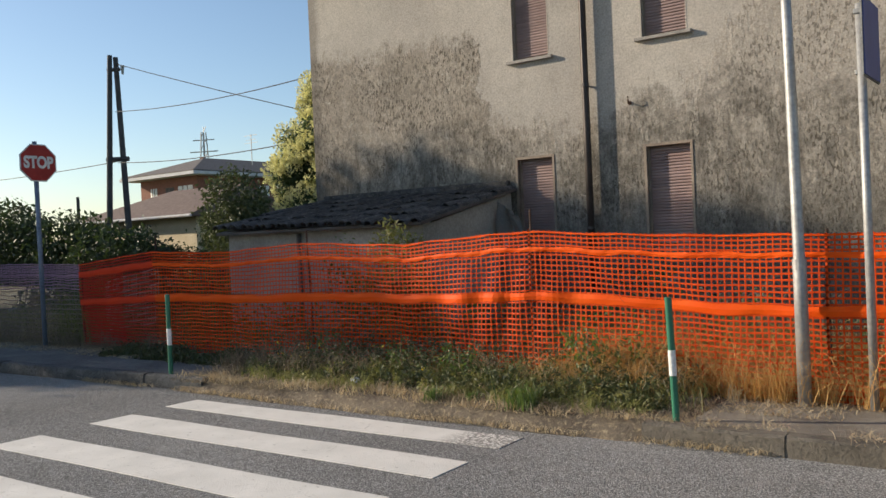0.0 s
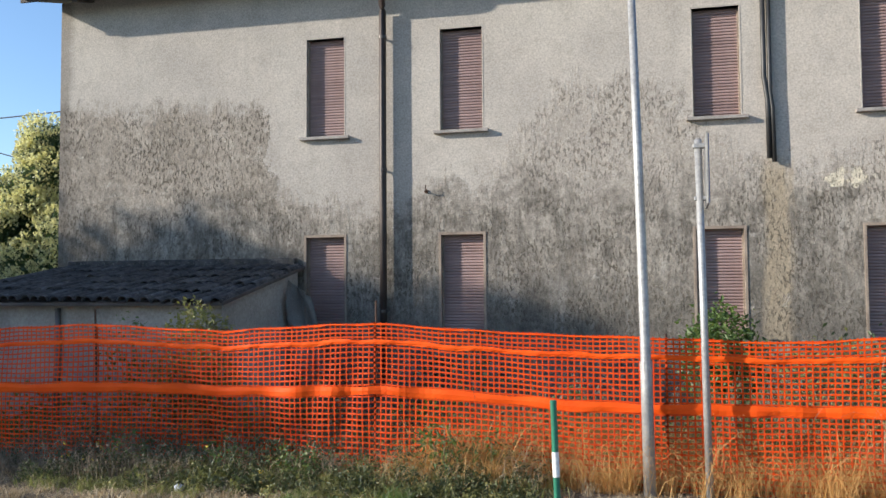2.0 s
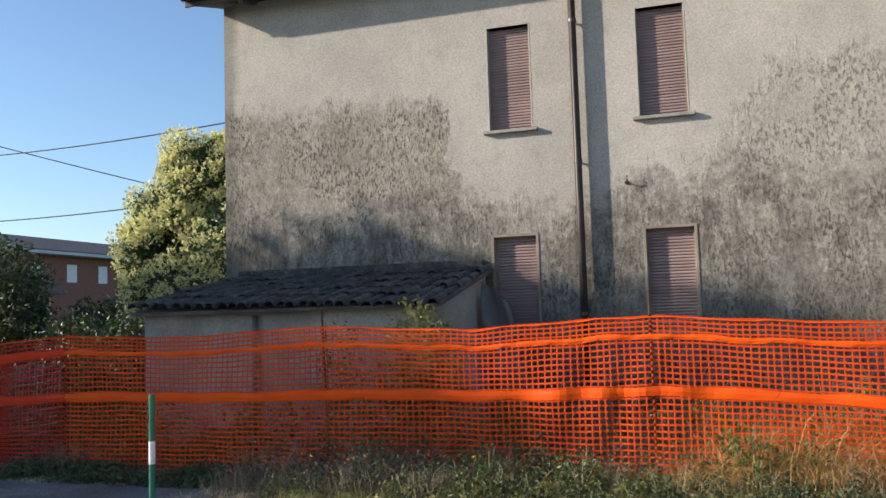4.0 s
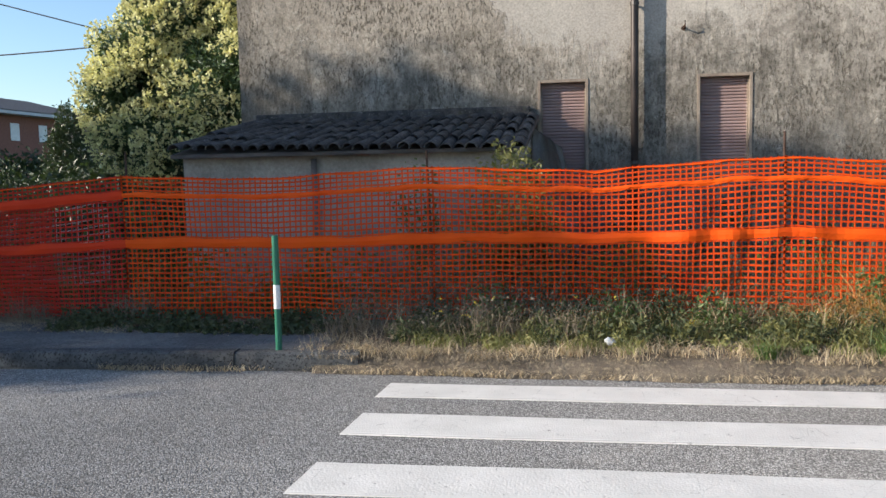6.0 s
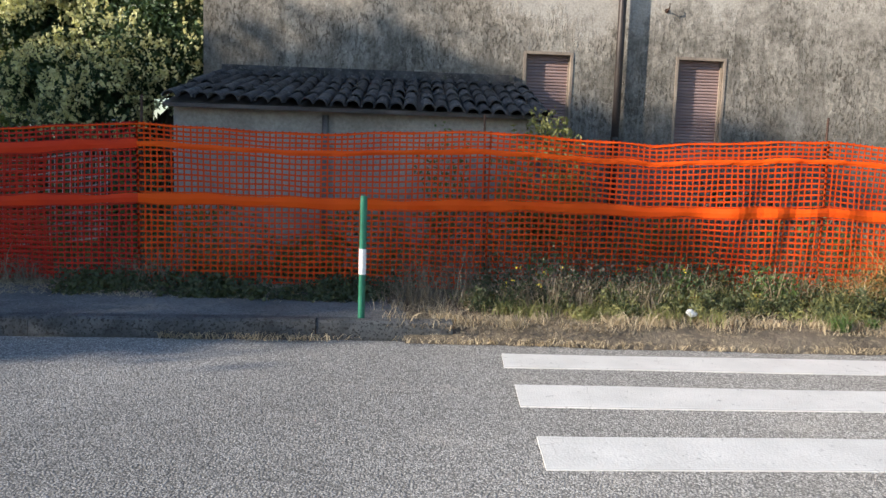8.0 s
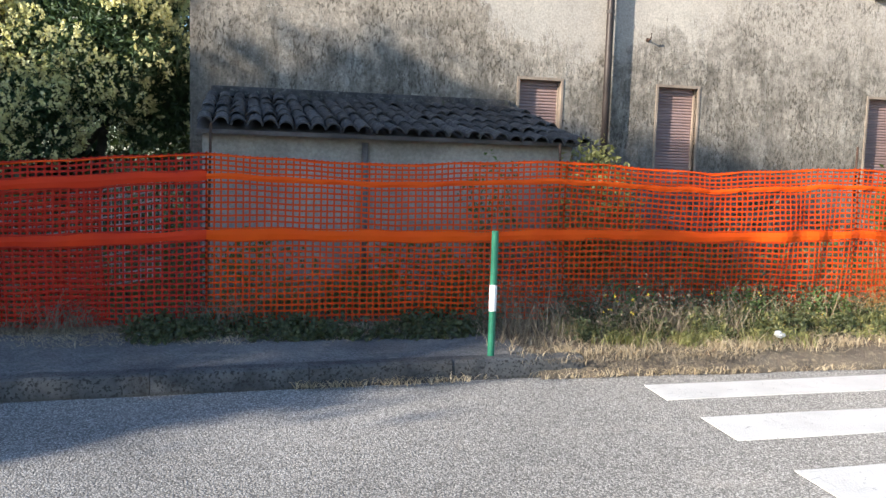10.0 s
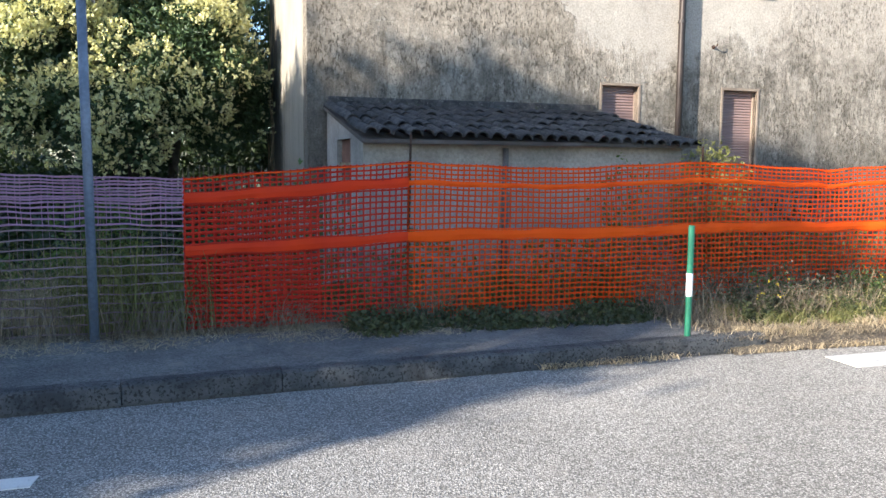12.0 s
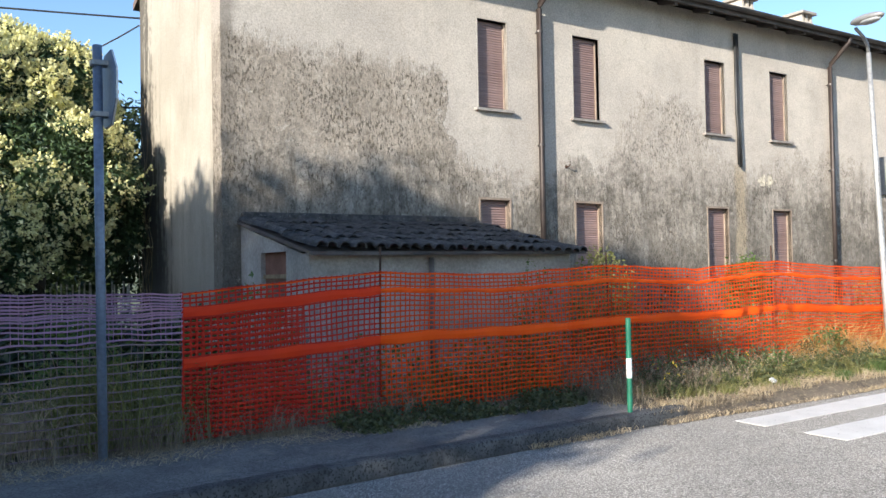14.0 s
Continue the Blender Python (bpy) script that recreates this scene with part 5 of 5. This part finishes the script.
pyl = thing("pylon", -173, 137, 0, "distant steel lattice pylon", "pylon")
for dx, dy in ((-1.6, -1.6), (1.6, -1.6), (1.6, 1.6), (-1.6, 1.6)):
    part("leg", tubem([(-173 + dx, 137 + dy, 0), (-173 + dx * 0.25, 137 + dy * 0.25, 31)], 0.16, 5), STEEL, pyl)
for z in (8, 14, 19, 23, 26.5, 29.5):
    w = 1.6 * (1 - 0.75 * z / 31)
    part("brace", tubem([(-173 - w, 137 - w, z), (-173 + w, 137 + w, z + 3)], 0.1, 4), STEEL, pyl)
    part("brace", tubem([(-173 + w, 137 - w, z), (-173 - w, 137 + w, z + 3)], 0.1, 4), STEEL, pyl)
for z, l in ((26, 3.4), (29, 2.6)):
    part("cross_arm", tubem([(-173 - l, 137 - l * 0.5, z), (-173 + l, 137 + l * 0.5, z)], 0.15, 5), STEEL, pyl)


# ---- grass and weeds ----
def scatter(n, x0, x1, y0, y1, patch=0.0, seed=0.0):
    p = np.column_stack([rng.uniform(x0, x1, n), rng.uniform(y0, y1, n)])
    if patch:
        f = np.sin(p[:, 0] * 2.3 + seed) * np.sin(p[:, 1] * 3.7 + seed * 2) + 0.6 * np.sin(p[:, 0] * 5.9 + 1.3 * seed)
        p = p[f > rng.uniform(-1.2, 1.2, len(p)) * (1.2 - patch) + patch - 0.5]
    return p


def stuff(name, vf, mat, label, category):
    return tagged(raw(name, *vf, mat), label, category, kind="stuff")


def over_kerb(p, gap=0.12):
    return p[p[:, 1] > np.array([kerb_y(x) for x in p[:, 0]]) + gap]


# matted straw and tufts of the verge
p = over_kerb(scatter(5200, -7.9, -5.8, 5.55, 6.9, 0.4, 1.6), -0.06)
stuff("dry_grass", blades(p, PAVE - 0.025, 0.05, 0.003, 2.8, 0.85), DRYWEED, "grey matted dead grass on the verge", "grass")
p = over_kerb(scatter(9000, -6.6, -2.0, 5.6, 6.5, 0.55, 1.0), 0.05)
stuff("dry_grass", blades(p, PAVE - 0.025, 0.05, 0.0021, 2.8, 0.85), STRAW, "matted dry straw on the verge", "grass")


def tufts(count, per, x0, x1, y0, y1, spread):
    c = over_kerb(np.column_stack([rng.uniform(x0, x1, count), rng.uniform(y0, y1, count)]), 0.10)
    s = np.repeat(rng.uniform(0.4, 1.3, len(c)), per)
    p = np.repeat(c, per, 0) + rng.normal(size=(len(c) * per, 2)) * spread * s[:, None]
    return p, s


p, s = tufts(70, 44, -7.4, -2.4, 5.95, 6.55, 0.07)
stuff("green_grass", arches(p, PAVE - 0.01, 0.15 * s, 0.0032, 1.1), GRASS, "yellowish green grass tufts on the verge", "grass")
p, s = tufts(70, 40, -7.9, -2.2, 5.72, 6.5, 0.08)
stuff("dry_grass", arches(p, PAVE - 0.01, 0.11 * s, 0.0026, 1.5), STRAW, "dry straw tufts on the verge", "grass")
p = over_kerb(scatter(5200, -7.6, -2.2, 5.7, 6.4, 0.35, 2.4), 0.12)
stuff("cut_straw", blades(p, PAVE - 0.008, 0.04, 0.0018, 5.0, 0.9), STRAW, "bleached cut straw lying on the verge", "grass")
p, s = tufts(5, 110, -4.6, -3.2, 5.85, 6.0, 0.06)
stuff("green_grass", blades(p, PAVE - 0.01, 0.20 * s, 0.0045, 0.9, 0.5), WEED, "fresh green tufts of grass near the crossing", "grass")
p, s = tufts(75, 40, -7.2, -2.3, 6.4, 7.0, 0.09)
stuff("green_grass", arches(p, PAVE - 0.01, 0.23 * s, 0.0032, 0.9), GRASS, "longer green grass against the net", "grass")
p, s = tufts(75, 24, -7.9, -5.6, 6.25, 7.0, 0.09)
stuff("dry_weeds", blades(p, PAVE - 0.01, 0.34 * s, 0.0026, 1.0, 0.6), DRYWEED, "grey-brown withered weeds against the net", "weeds")
q = np.column_stack([p, PAVE + 0.30 * s]) + rng.normal(size=(len(p), 3)) * 0.05
stuff("seed_heads", leaf_cards(q[::2], 0.022, width=0.7), DRYWEED, "brown seed heads of withered weeds", "weeds")
p, s = tufts(30, 30, -5.5, -2.0, 6.6, 7.1, 0.08)
stuff("tall_grass", arches(p, PAVE - 0.01, 0.42 * s, 0.0024, 0.8), STRAW, "tall dry seeding grass against the net", "grass")


def leafy(n, x0, x1, y0, y1, h0, h1, size, per, mat, label):
    """Bushy weeds: leaves set round an upright stem, fewer towards the tip."""
    c = over_kerb(np.column_stack([rng.uniform(x0, x1, n), rng.uniform(y0, y1, n)]), 0.12)
    h = rng.uniform(h0, h1, len(c)) * (0.45 + 0.8 * np.clip((c[:, 1] - y0) / (y1 - y0), 0, 1))
    k = np.repeat(np.arange(len(c)), per)
    u = rng.beta(1.2, 1.3, len(k))
    r = (0.022 + 0.055 * (1 - u)) * (0.6 + 1.6 * h[k])
    q = np.column_stack([c[k], PAVE + 0.005 + u * h[k]]) + rng.normal(size=(len(k), 3)) * np.column_stack([r, r, r * 0.3])
    q[:, 2] = np.maximum(q[:, 2], PAVE + 0.01)
    stuff("leafy_weeds", leaf_cards(q, size, upright=0.35), mat, label, "weeds")


leafy(330, -7.2, -2.4, 6.15, 7.0, 0.10, 0.36, 0.042, 44, DARKWEED, "dark green leafy weeds at the foot of the net")
leafy(110, -6.6, -2.5, 5.95, 6.85, 0.08, 0.26, 0.032, 40, LIGHTWEED, "fresh yellowish green weeds on the verge")
c = np.column_stack([rng.uniform(-7.0, -3.0, 14), rng.uniform(6.3, 6.95, 14), rng.uniform(0.30, 0.48, 14)])
q = np.repeat(c, 5, 0) + rng.normal(size=(70, 3)) * 0.008
stuff("yellow_flowers", leaf_cards(q, 0.017, width=0.9), YELLOW, "tiny yellow flowers among the weeds", "flowers")
# golden straw at the foot of the net
p, s = tufts(560, 62, -3.4, 8.0, 7.02, 7.9, 0.10)
stuff("straw", arches(p, PAVE - 0.01, 0.62 * s, 0.0023, 0.9), GOLD, "tall golden straw bent over behind the net", "grass")
p, s = tufts(150, 50, -3.5, 8.0, 6.90, 7.0, 0.06)
stuff("straw", arches(p, PAVE - 0.01, 0.42 * s, 0.0024, 1.1), GOLD, "golden straw hanging over the footpath edge", "grass")
p, s = tufts(10, 60, -3.7, -2.6, 6.75, 7.0, 0.07)
stuff("straw", arches(p, PAVE - 0.01, 0.62 * s, 0.0024, 1.2), GOLD, "arching straw clump against the net", "grass")
p, s = tufts(16, 40, -7.75, -6.9, 5.62, 5.95, 0.06)
stuff("straw", arches(p, PAVE - 0.03, 0.11 * s, 0.0022, 1.6), STRAW, "dry straw over the buried kerb end", "grass")
p = scatter(5000, -2.2, 8.0, 6.3, 6.9, 0.4, 3.0)
stuff("straw_litter", blades(p, PAVE, 0.05, 0.003, 4.0, 0.9), STRAW, "loose straw on the concrete footpath", "grass")
p, s = tufts(120, 30, -7.5, -2.8, 7.12, 7.6, 0.12)
stuff("dry_weeds", arches(p, 0.1, 0.55 * s, 0.0026, 0.8), DRYWEED, "brown withered weeds behind the net", "weeds")
p, s = tufts(9, 60, -3.9, -2.4, 6.7, 7.0, 0.08)
stuff("straw", arches(p, PAVE - 0.01, 0.55 * s, 0.0024, 1.3), GOLD, "arching straw clump against the net", "grass")
p, s = tufts(34, 26, -7.4, -2.6, 6.5, 7.0, 0.10)
stuff("dry_weeds", arches(p, PAVE - 0.01, 0.36 * s, 0.0024, 1.1), STRAW, "pale bent stalks against the net", "weeds")
# pale dead vines tangled over the net
p, s = tufts(30, 14, -0.7, 3.4, 7.12, 7.5, 0.10)
stuff("dead_vines", arches(p, 0.1, 1.35 * s, 0.0028, 0.75), STRAW, "pale dead vines tangled behind the net", "vines")
# yard behind the net
p = scatter(9000, -10.5, 8.0, 7.3, 9.5, 0.2, 1.9)
p = p[~((p[:, 0] > SX0 - 0.1) & (p[:, 0] < SX1 + 0.1) & (p[:, 1] > SY - 0.1))]
stuff("yard_grass", blades(p, 0.09, 0.42, 0.005, 0.6, 0.5), GRASS, "rank grass in the yard behind the net", "grass")
q = scatter(2600, -10.6, 0.5, 7.35, 8.35, 0.3, 2.2)
q = np.column_stack([q, 0.1 + rng.uniform(0.02, 0.75, len(q)) * (0.4 + 0.6 * np.sin(q[:, 0] * 2.1) ** 2)])
q = np.repeat(q, 5, 0) + rng.normal(size=(len(q) * 5, 3)) * 0.05
q[:, 2] = np.maximum(q[:, 2], 0.11)
stuff("yard_weeds", leaf_cards(q, 0.07, upright=0.4), WEED, "rank leafy weeds in the yard behind the net", "weeds")
p = scatter(3600, -17, -10.3, 7.15, 9.5, 0.2, 2.9)
stuff("tall_weeds", arches(p, 0.09, 0.75, 0.004, 0.6), GRASS, "tall green weeds behind the bleached net", "weeds")
p, s = tufts(34, 60, -12.9, -11.75, 7.12, 7.7, 0.10)
stuff("tall_weeds", arches(p, 0.09, 0.85 * s, 0.0045, 0.45), GRASS, "tall pale green reedy grass beside the net's end", "weeds")
p, s = tufts(90, 40, -16.8, -12.6, 7.12, 8.4, 0.14)
stuff("dry_weeds", arches(p, 0.09, 0.6 * s, 0.003, 0.7), STRAW, "withered stalks behind the bleached net", "weeds")
p, s = tufts(60, 30, -17, -9.8, 6.85, 7.25, 0.12)
stuff("dry_weeds", arches(p, PAVE - 0.01, 0.42 * s, 0.0026, 1.3), DRYWEED, "pale dry stalks along the net", "weeds")
p = scatter(2600, -17, -7.8, 6.80, 7.05, 0.4, 5.1)
stuff("dry_grass", blades(p, PAVE - 0.01, 0.13, 0.003, 2.0, 0.85), DRYWEED, "dry grass tufts under the net", "grass")
p = scatter(15000, -17, -8.2, 6.3, 7.0, 0.2, 3.3)
p = p[p[:, 1] > 6.32 + 0.5 * rng.random(len(p)) ** 2]
stuff("straw_litter", blades(p, PAVE, 0.03, 0.0026, 5.0, 0.9), STRAW, "loose straw along the footpath edge", "grass")
p, s = tufts(26, 40, -3.0, 1.5, 5.74, 5.95, 0.06)
stuff("straw", arches(p, PAVE - 0.01, 0.07 * s, 0.002, 2.2), STRAW, "dry straw lying over the kerb stones", "grass")
# straw litter along the kerb
p = scatter(7000, -9.5, -1.5, 5.50, 5.80, 0.2, 1.2)
p = p[np.abs(p[:, 1] - np.array([kerb_y(x) for x in p[:, 0]])) < 0.10]
stuff("straw_litter", blades(p, 0.01, 0.06, 0.003, 2.0, 0.8), STRAW, "dry straw gathered along the kerb", "grass")


def herb(name, x, y, z, h, r, n, size, mat, label, stems=5):
    w = thing(name, x, y, z, label, "weed")
    lobes = [((x, y, z + h * 0.62), (r, r * 0.8, h * 0.40)), ((x + r * 0.4, y, z + h * 0.35), (r * 0.8, r * 0.7, h * 0.3))]
    for i in range(stems):
        a = 2 * math.pi * i / stems
        q = (x + r * 0.6 * math.cos(a), y + r * 0.5 * math.sin(a), z + h * (0.75 + 0.2 * math.sin(i * 2.1)))
        part("stem", tubem([(x, y, z - 0.02), (x + 0.3 * r * math.cos(a), y + 0.3 * r * math.sin(a), z + h * 0.45), q], [0.008, 0.006, 0.003], 5), STEM, w)
    v, f = leaf_cards(clumps(lobes, n, 7, size * 0.8, 0.4, z), size)
    raw("leaves", v, f, mat, w)
    return w


q = scatter(1500, -5.9, 6.5, 8.4, 10.2, 0.35, 0.9)
hq = 0.55 + 0.75 * np.clip(np.sin(q[:, 0] * 1.3 + 0.6) * 0.6 + np.sin(q[:, 0] * 3.1) * 0.4, -0.5, 1)
q = np.column_stack([q, 0.1 + rng.uniform(0.02, 1, len(q)) * hq])
q = np.repeat(q, 7, 0) + rng.normal(size=(len(q) * 7, 3)) * 0.08
q[:, 2] = np.maximum(q[:, 2], 0.11)
stuff("brambles", leaf_cards(q, 0.08), DARKLEAF, "dark bramble thicket between net and house", "brambles")
p, s = tufts(170, 22, -5.8, 6.5, 7.6, 9.8, 0.16)
stuff("dead_stems", blades(p, 0.1, 0.95 * s, 0.004, 0.9, 0.9), DRYWEED, "dead grey-brown bramble stems", "brambles")
herb("shrub", 0.3, 7.9, 0.1, 1.30, 0.60, 420, 0.055, LIGHTWEED, "yellowish green shrub tangled behind the net")
herb("shrub", 2.2, 7.7, 0.1, 1.35, 0.7, 380, 0.055, LIGHTWEED, "yellowish green shrub tangled behind the net")
herb("elder_shrub", -0.63, 10.05, 0.1, 1.52, 0.42, 560, 0.085, WEED, "leafy green shrub growing behind the net")
herb("shrub", -6.4, 7.9, 0.1, 1.60, 0.45, 520, 0.065, LIGHTWEED, "leafy green shrub growing behind the net")
herb("shrub", -7.4, 8.1, 0.1, 1.45, 0.35, 110, 0.06, WEED, "leafy green shrub growing behind the net")
herb("shrub", 1.3, 7.8, 0.1, 1.5, 0.5, 100, 0.08, WEED, "leafy green shrub growing behind the net")
herb("shrub", -10.9, 8.6, 0.1, 1.25, 0.55, 90, 0.09, WEED, "leafy green shrub growing behind the net")
herb("shrub", -12.75, 7.75, 0.1, 1.15, 0.42, 150, 0.07, WEED, "tall leafy weeds behind the bleached net")
herb("shrub", -13.9, 8.0, 0.1, 0.95, 0.5, 110, 0.07, WEED, "tall leafy weeds behind the bleached net")
herb("shrub", -15.2, 8.2, 0.1, 1.0, 0.55, 110, 0.07, DRYWEED, "withered brown shrub behind the bleached net")
herb("shrub", -11.6, 7.7, 0.1, 1.05, 0.45, 110, 0.07, WEED, "leafy green shrub growing behind the net")
herb("weed", -3.3, 6.75, PAVE, 0.62, 0.22, 40, 0.06, WEED, "green leafy weed at the foot of the net")
herb("weed", -2.9, 6.85, PAVE, 0.45, 0.2, 30, 0.06, WEED, "green leafy weed at the foot of the net")
herb("weed", -5.4, 6.7, PAVE, 0.40, 0.2, 30, 0.05, WEED, "green leafy weed at the foot of the net")
herb("weed", -4.6, 6.6, PAVE, 0.38, 0.2, 30, 0.05, WEED, "green leafy weed at the foot of the net")
herb("weed", -6.5, 6.75, PAVE, 0.42, 0.2, 30, 0.05, WEED, "green leafy weed at the foot of the net")
p = scatter(1300, -10.7, -7.7, 6.42, 7.0, 0.45, 0.2)
pts = np.column_stack([p, PAVE + rng.uniform(0.01, 0.13, len(p)) * (0.15 + 1.2 * (p[:, 1] - 6.4))])
pts = np.repeat(pts, 8, 0) + rng.normal(size=(len(pts) * 8, 3)) * 0.03
pts[:, 2] = np.maximum(pts[:, 2], PAVE + 0.01)
stuff("creeper", leaf_cards(pts, 0.042, width=0.7), DARKWEED, "low green creeper spreading over the footpath edge", "creeper")

bag = bmesh.new()
bmesh.ops.create_icosphere(bag, subdivisions=3, radius=0.042)
for v in bag.verts:
    v.co *= 1 + 0.5 * (noise.noise(v.co * 22) + 0.3 * noise.noise(v.co * 60))
    v.co.z *= 0.7
bmesh.ops.translate(bag, verts=bag.verts, vec=(-5.50, 6.04, PAVE + 0.06))
tagged(part("plastic_bag", bag, BAG), "small crumpled white plastic bag in the grass", "litter")

# ---- torn sheet hanging at the shed's side ----
sheet = bmesh.new()
grid = []
for i in range(15):
    row = []
    for j in range(19):
        u, v = i / 14, j / 18
        w = noise.noise(Vector((u * 3, v * 2.2, 2.0)))
        row.append(sheet.verts.new((-6.34 + u * (0.34 + 0.36 * v) + 0.04 * w, 10.2 + 0.22 * w + 0.3 * v * (1 - u) + 0.03 * math.sin(22 * u), 2.06 - 1.75 * v - 0.25 * u * (1 - v))))
    grid.append(row)
for a, b in zip(grid, grid[1:]):
    for j in range(18):
        sheet.faces.new((a[j], b[j], b[j + 1], a[j + 1]))
bmesh.ops.solidify(sheet, geom=sheet.faces[:], thickness=0.004)
tagged(part("plastic_sheet", sheet, SHEET, smooth=True), "grey torn sheet hanging beside the shed wall", "sheet")

# ---- iron hook on the wall ----
hook = thing("wall_hook", -4.47, WALL_Y, 3.28, "small rusty iron hook in the plaster wall", "hook")
part("peg", tubem([(-4.47, WALL_Y + 0.02, 3.28), (-4.47, WALL_Y - 0.07, 3.28), (-4.46, WALL_Y - 0.09, 3.31), (-4.46, WALL_Y - 0.09, 3.36)], 0.010, 7), REBAR, hook, smooth=True)
part("rosette", tubem([(-4.47, WALL_Y - 0.002, 3.28), (-4.47, WALL_Y - 0.012, 3.28)], 0.03, 10), REBAR, hook)

# ---- dead creeper on the far corner of the end wall ----
vine = thing("dead_creeper", WALL_L - 0.02, BACK_Y - 0.3, 0.1, "bare dead creeper stems climbing the house corner", "creeper")
rv = random.Random(12)
for i in range(9):
    y = BACK_Y - 0.05 - 0.11 * i
    top = rv.uniform(2.2, 4.6)
    pts = [(WALL_L - 0.03 - 0.05 * rv.random(), y + 0.10 * math.sin(j * 1.3 + i * 2) + rv.uniform(-0.05, 0.05), 0.1 + top * j / 12) for j in range(13)]
    part("stem", tubem(pts, [0.012 - 0.0007 * j for j in range(13)], 5), STEM, vine, smooth=True)

# ---- picket fence behind the house ----
pick = thing("picket_fence", -11.6, 16.4, 0.1, "low fence of pale thin pickets behind the privet tree", "fence")
pb = bmesh.new()
box(pb, -0.014, 0.014, -0.008, 0.008, 0.0, 1.32, bevel=0.003)
PICKET = bpy.data.meshes.new("picket")
pb.to_mesh(PICKET)
pb.free()
PICKET.materials.append(STRAWWOOD)
x, rp = -13.4, random.Random(3)
while x < -10.4:
    piece("picket", PICKET, pick, pose(x, 16.4, 0.1 + rp.uniform(-0.06, 0.04), 0, rp.uniform(-2, 2), 0))
    x += 0.085
for z in (0.45, 1.1):
    part("rail", boxm(-13.5, -10.4, 16.41, 16.43, z, z + 0.05), STRAWWOOD, pick)

# ---- kerb stones ----
def kerb_mesh(seed, mat):
    """A worn kerb stone with a crumbled front edge."""
    bm = bmesh.new()
    n = 12
    prof = [(0.0, -0.12), (0.0, 0.0), (0.003, 0.08), (0.012, 0.125), (0.035, PAVE + 0.006), (0.09, PAVE + 0.008), (0.165, PAVE + 0.004), (0.165, -0.12)]
    rows_k = []
    for i in range(n + 1):
        x = -0.4985 + 0.997 * i / n
        row = []
        for y, z in prof:
            w = noise.noise(Vector((x * 6 + seed * 9, z * 14, y * 20)))
            v = noise.noise(Vector((x * 17 + seed * 5, z * 30, 4.0)))
            chip = max(0.0, noise.noise(Vector((x * 4 + seed * 3.3, 0, 8.0))) - 0.25) * 0.05
            front = 1.0 if z > 0.0 and y < 0.05 else 0.0
            row.append(bm.verts.new((x, y + front * (0.007 * w + 0.004 * v + chip), z - (chip * 0.5 + 0.004 * v) * (z > 0.05))))
        rows_k.append(row)
    for a, b in zip(rows_k, rows_k[1:]):
        for j in range(len(prof) - 1):
            bm.faces.new((a[j], b[j], b[j + 1], a[j + 1]))
    bm.faces.new(rows_k[0])
    bm.faces.new(rows_k[-1][::-1])
    bmesh.ops.recalc_face_normals(bm, faces=bm.faces)
    me = bpy.data.meshes.new("kerb_stone")
    bm.to_mesh(me)
    bm.free()
    me.materials.append(mat)
    return me


KS = [kerb_mesh(i, KERB) for i in range(5)]
STAINED = [kerb_mesh(i, EARTHKERB) for i in range(5)]
kerb = tagged(new("kerb"), "weathered dark grey concrete kerb stones with pitted faces", "kerb", kind="structure")
BASE[kerb] = Vector((0, 0, 0))
x = -26.4
rk = random.Random(9)
while x < 9:
    y0, y1 = kerb_y(x), kerb_y(x + 1)
    if not -7.9 < x < -3.2:
        piece("kerb_stone", (KS if x < -5 else STAINED)[rk.randrange(5)], kerb, pose(x + 0.5, (y0 + y1) / 2 + rk.uniform(-0.006, 0.006), rk.uniform(-0.004, 0.004), 0, rk.uniform(-0.2, 0.2), math.degrees(math.atan2(y1 - y0, 1)) + rk.uniform(-0.3, 0.3)))
    x += 1.0
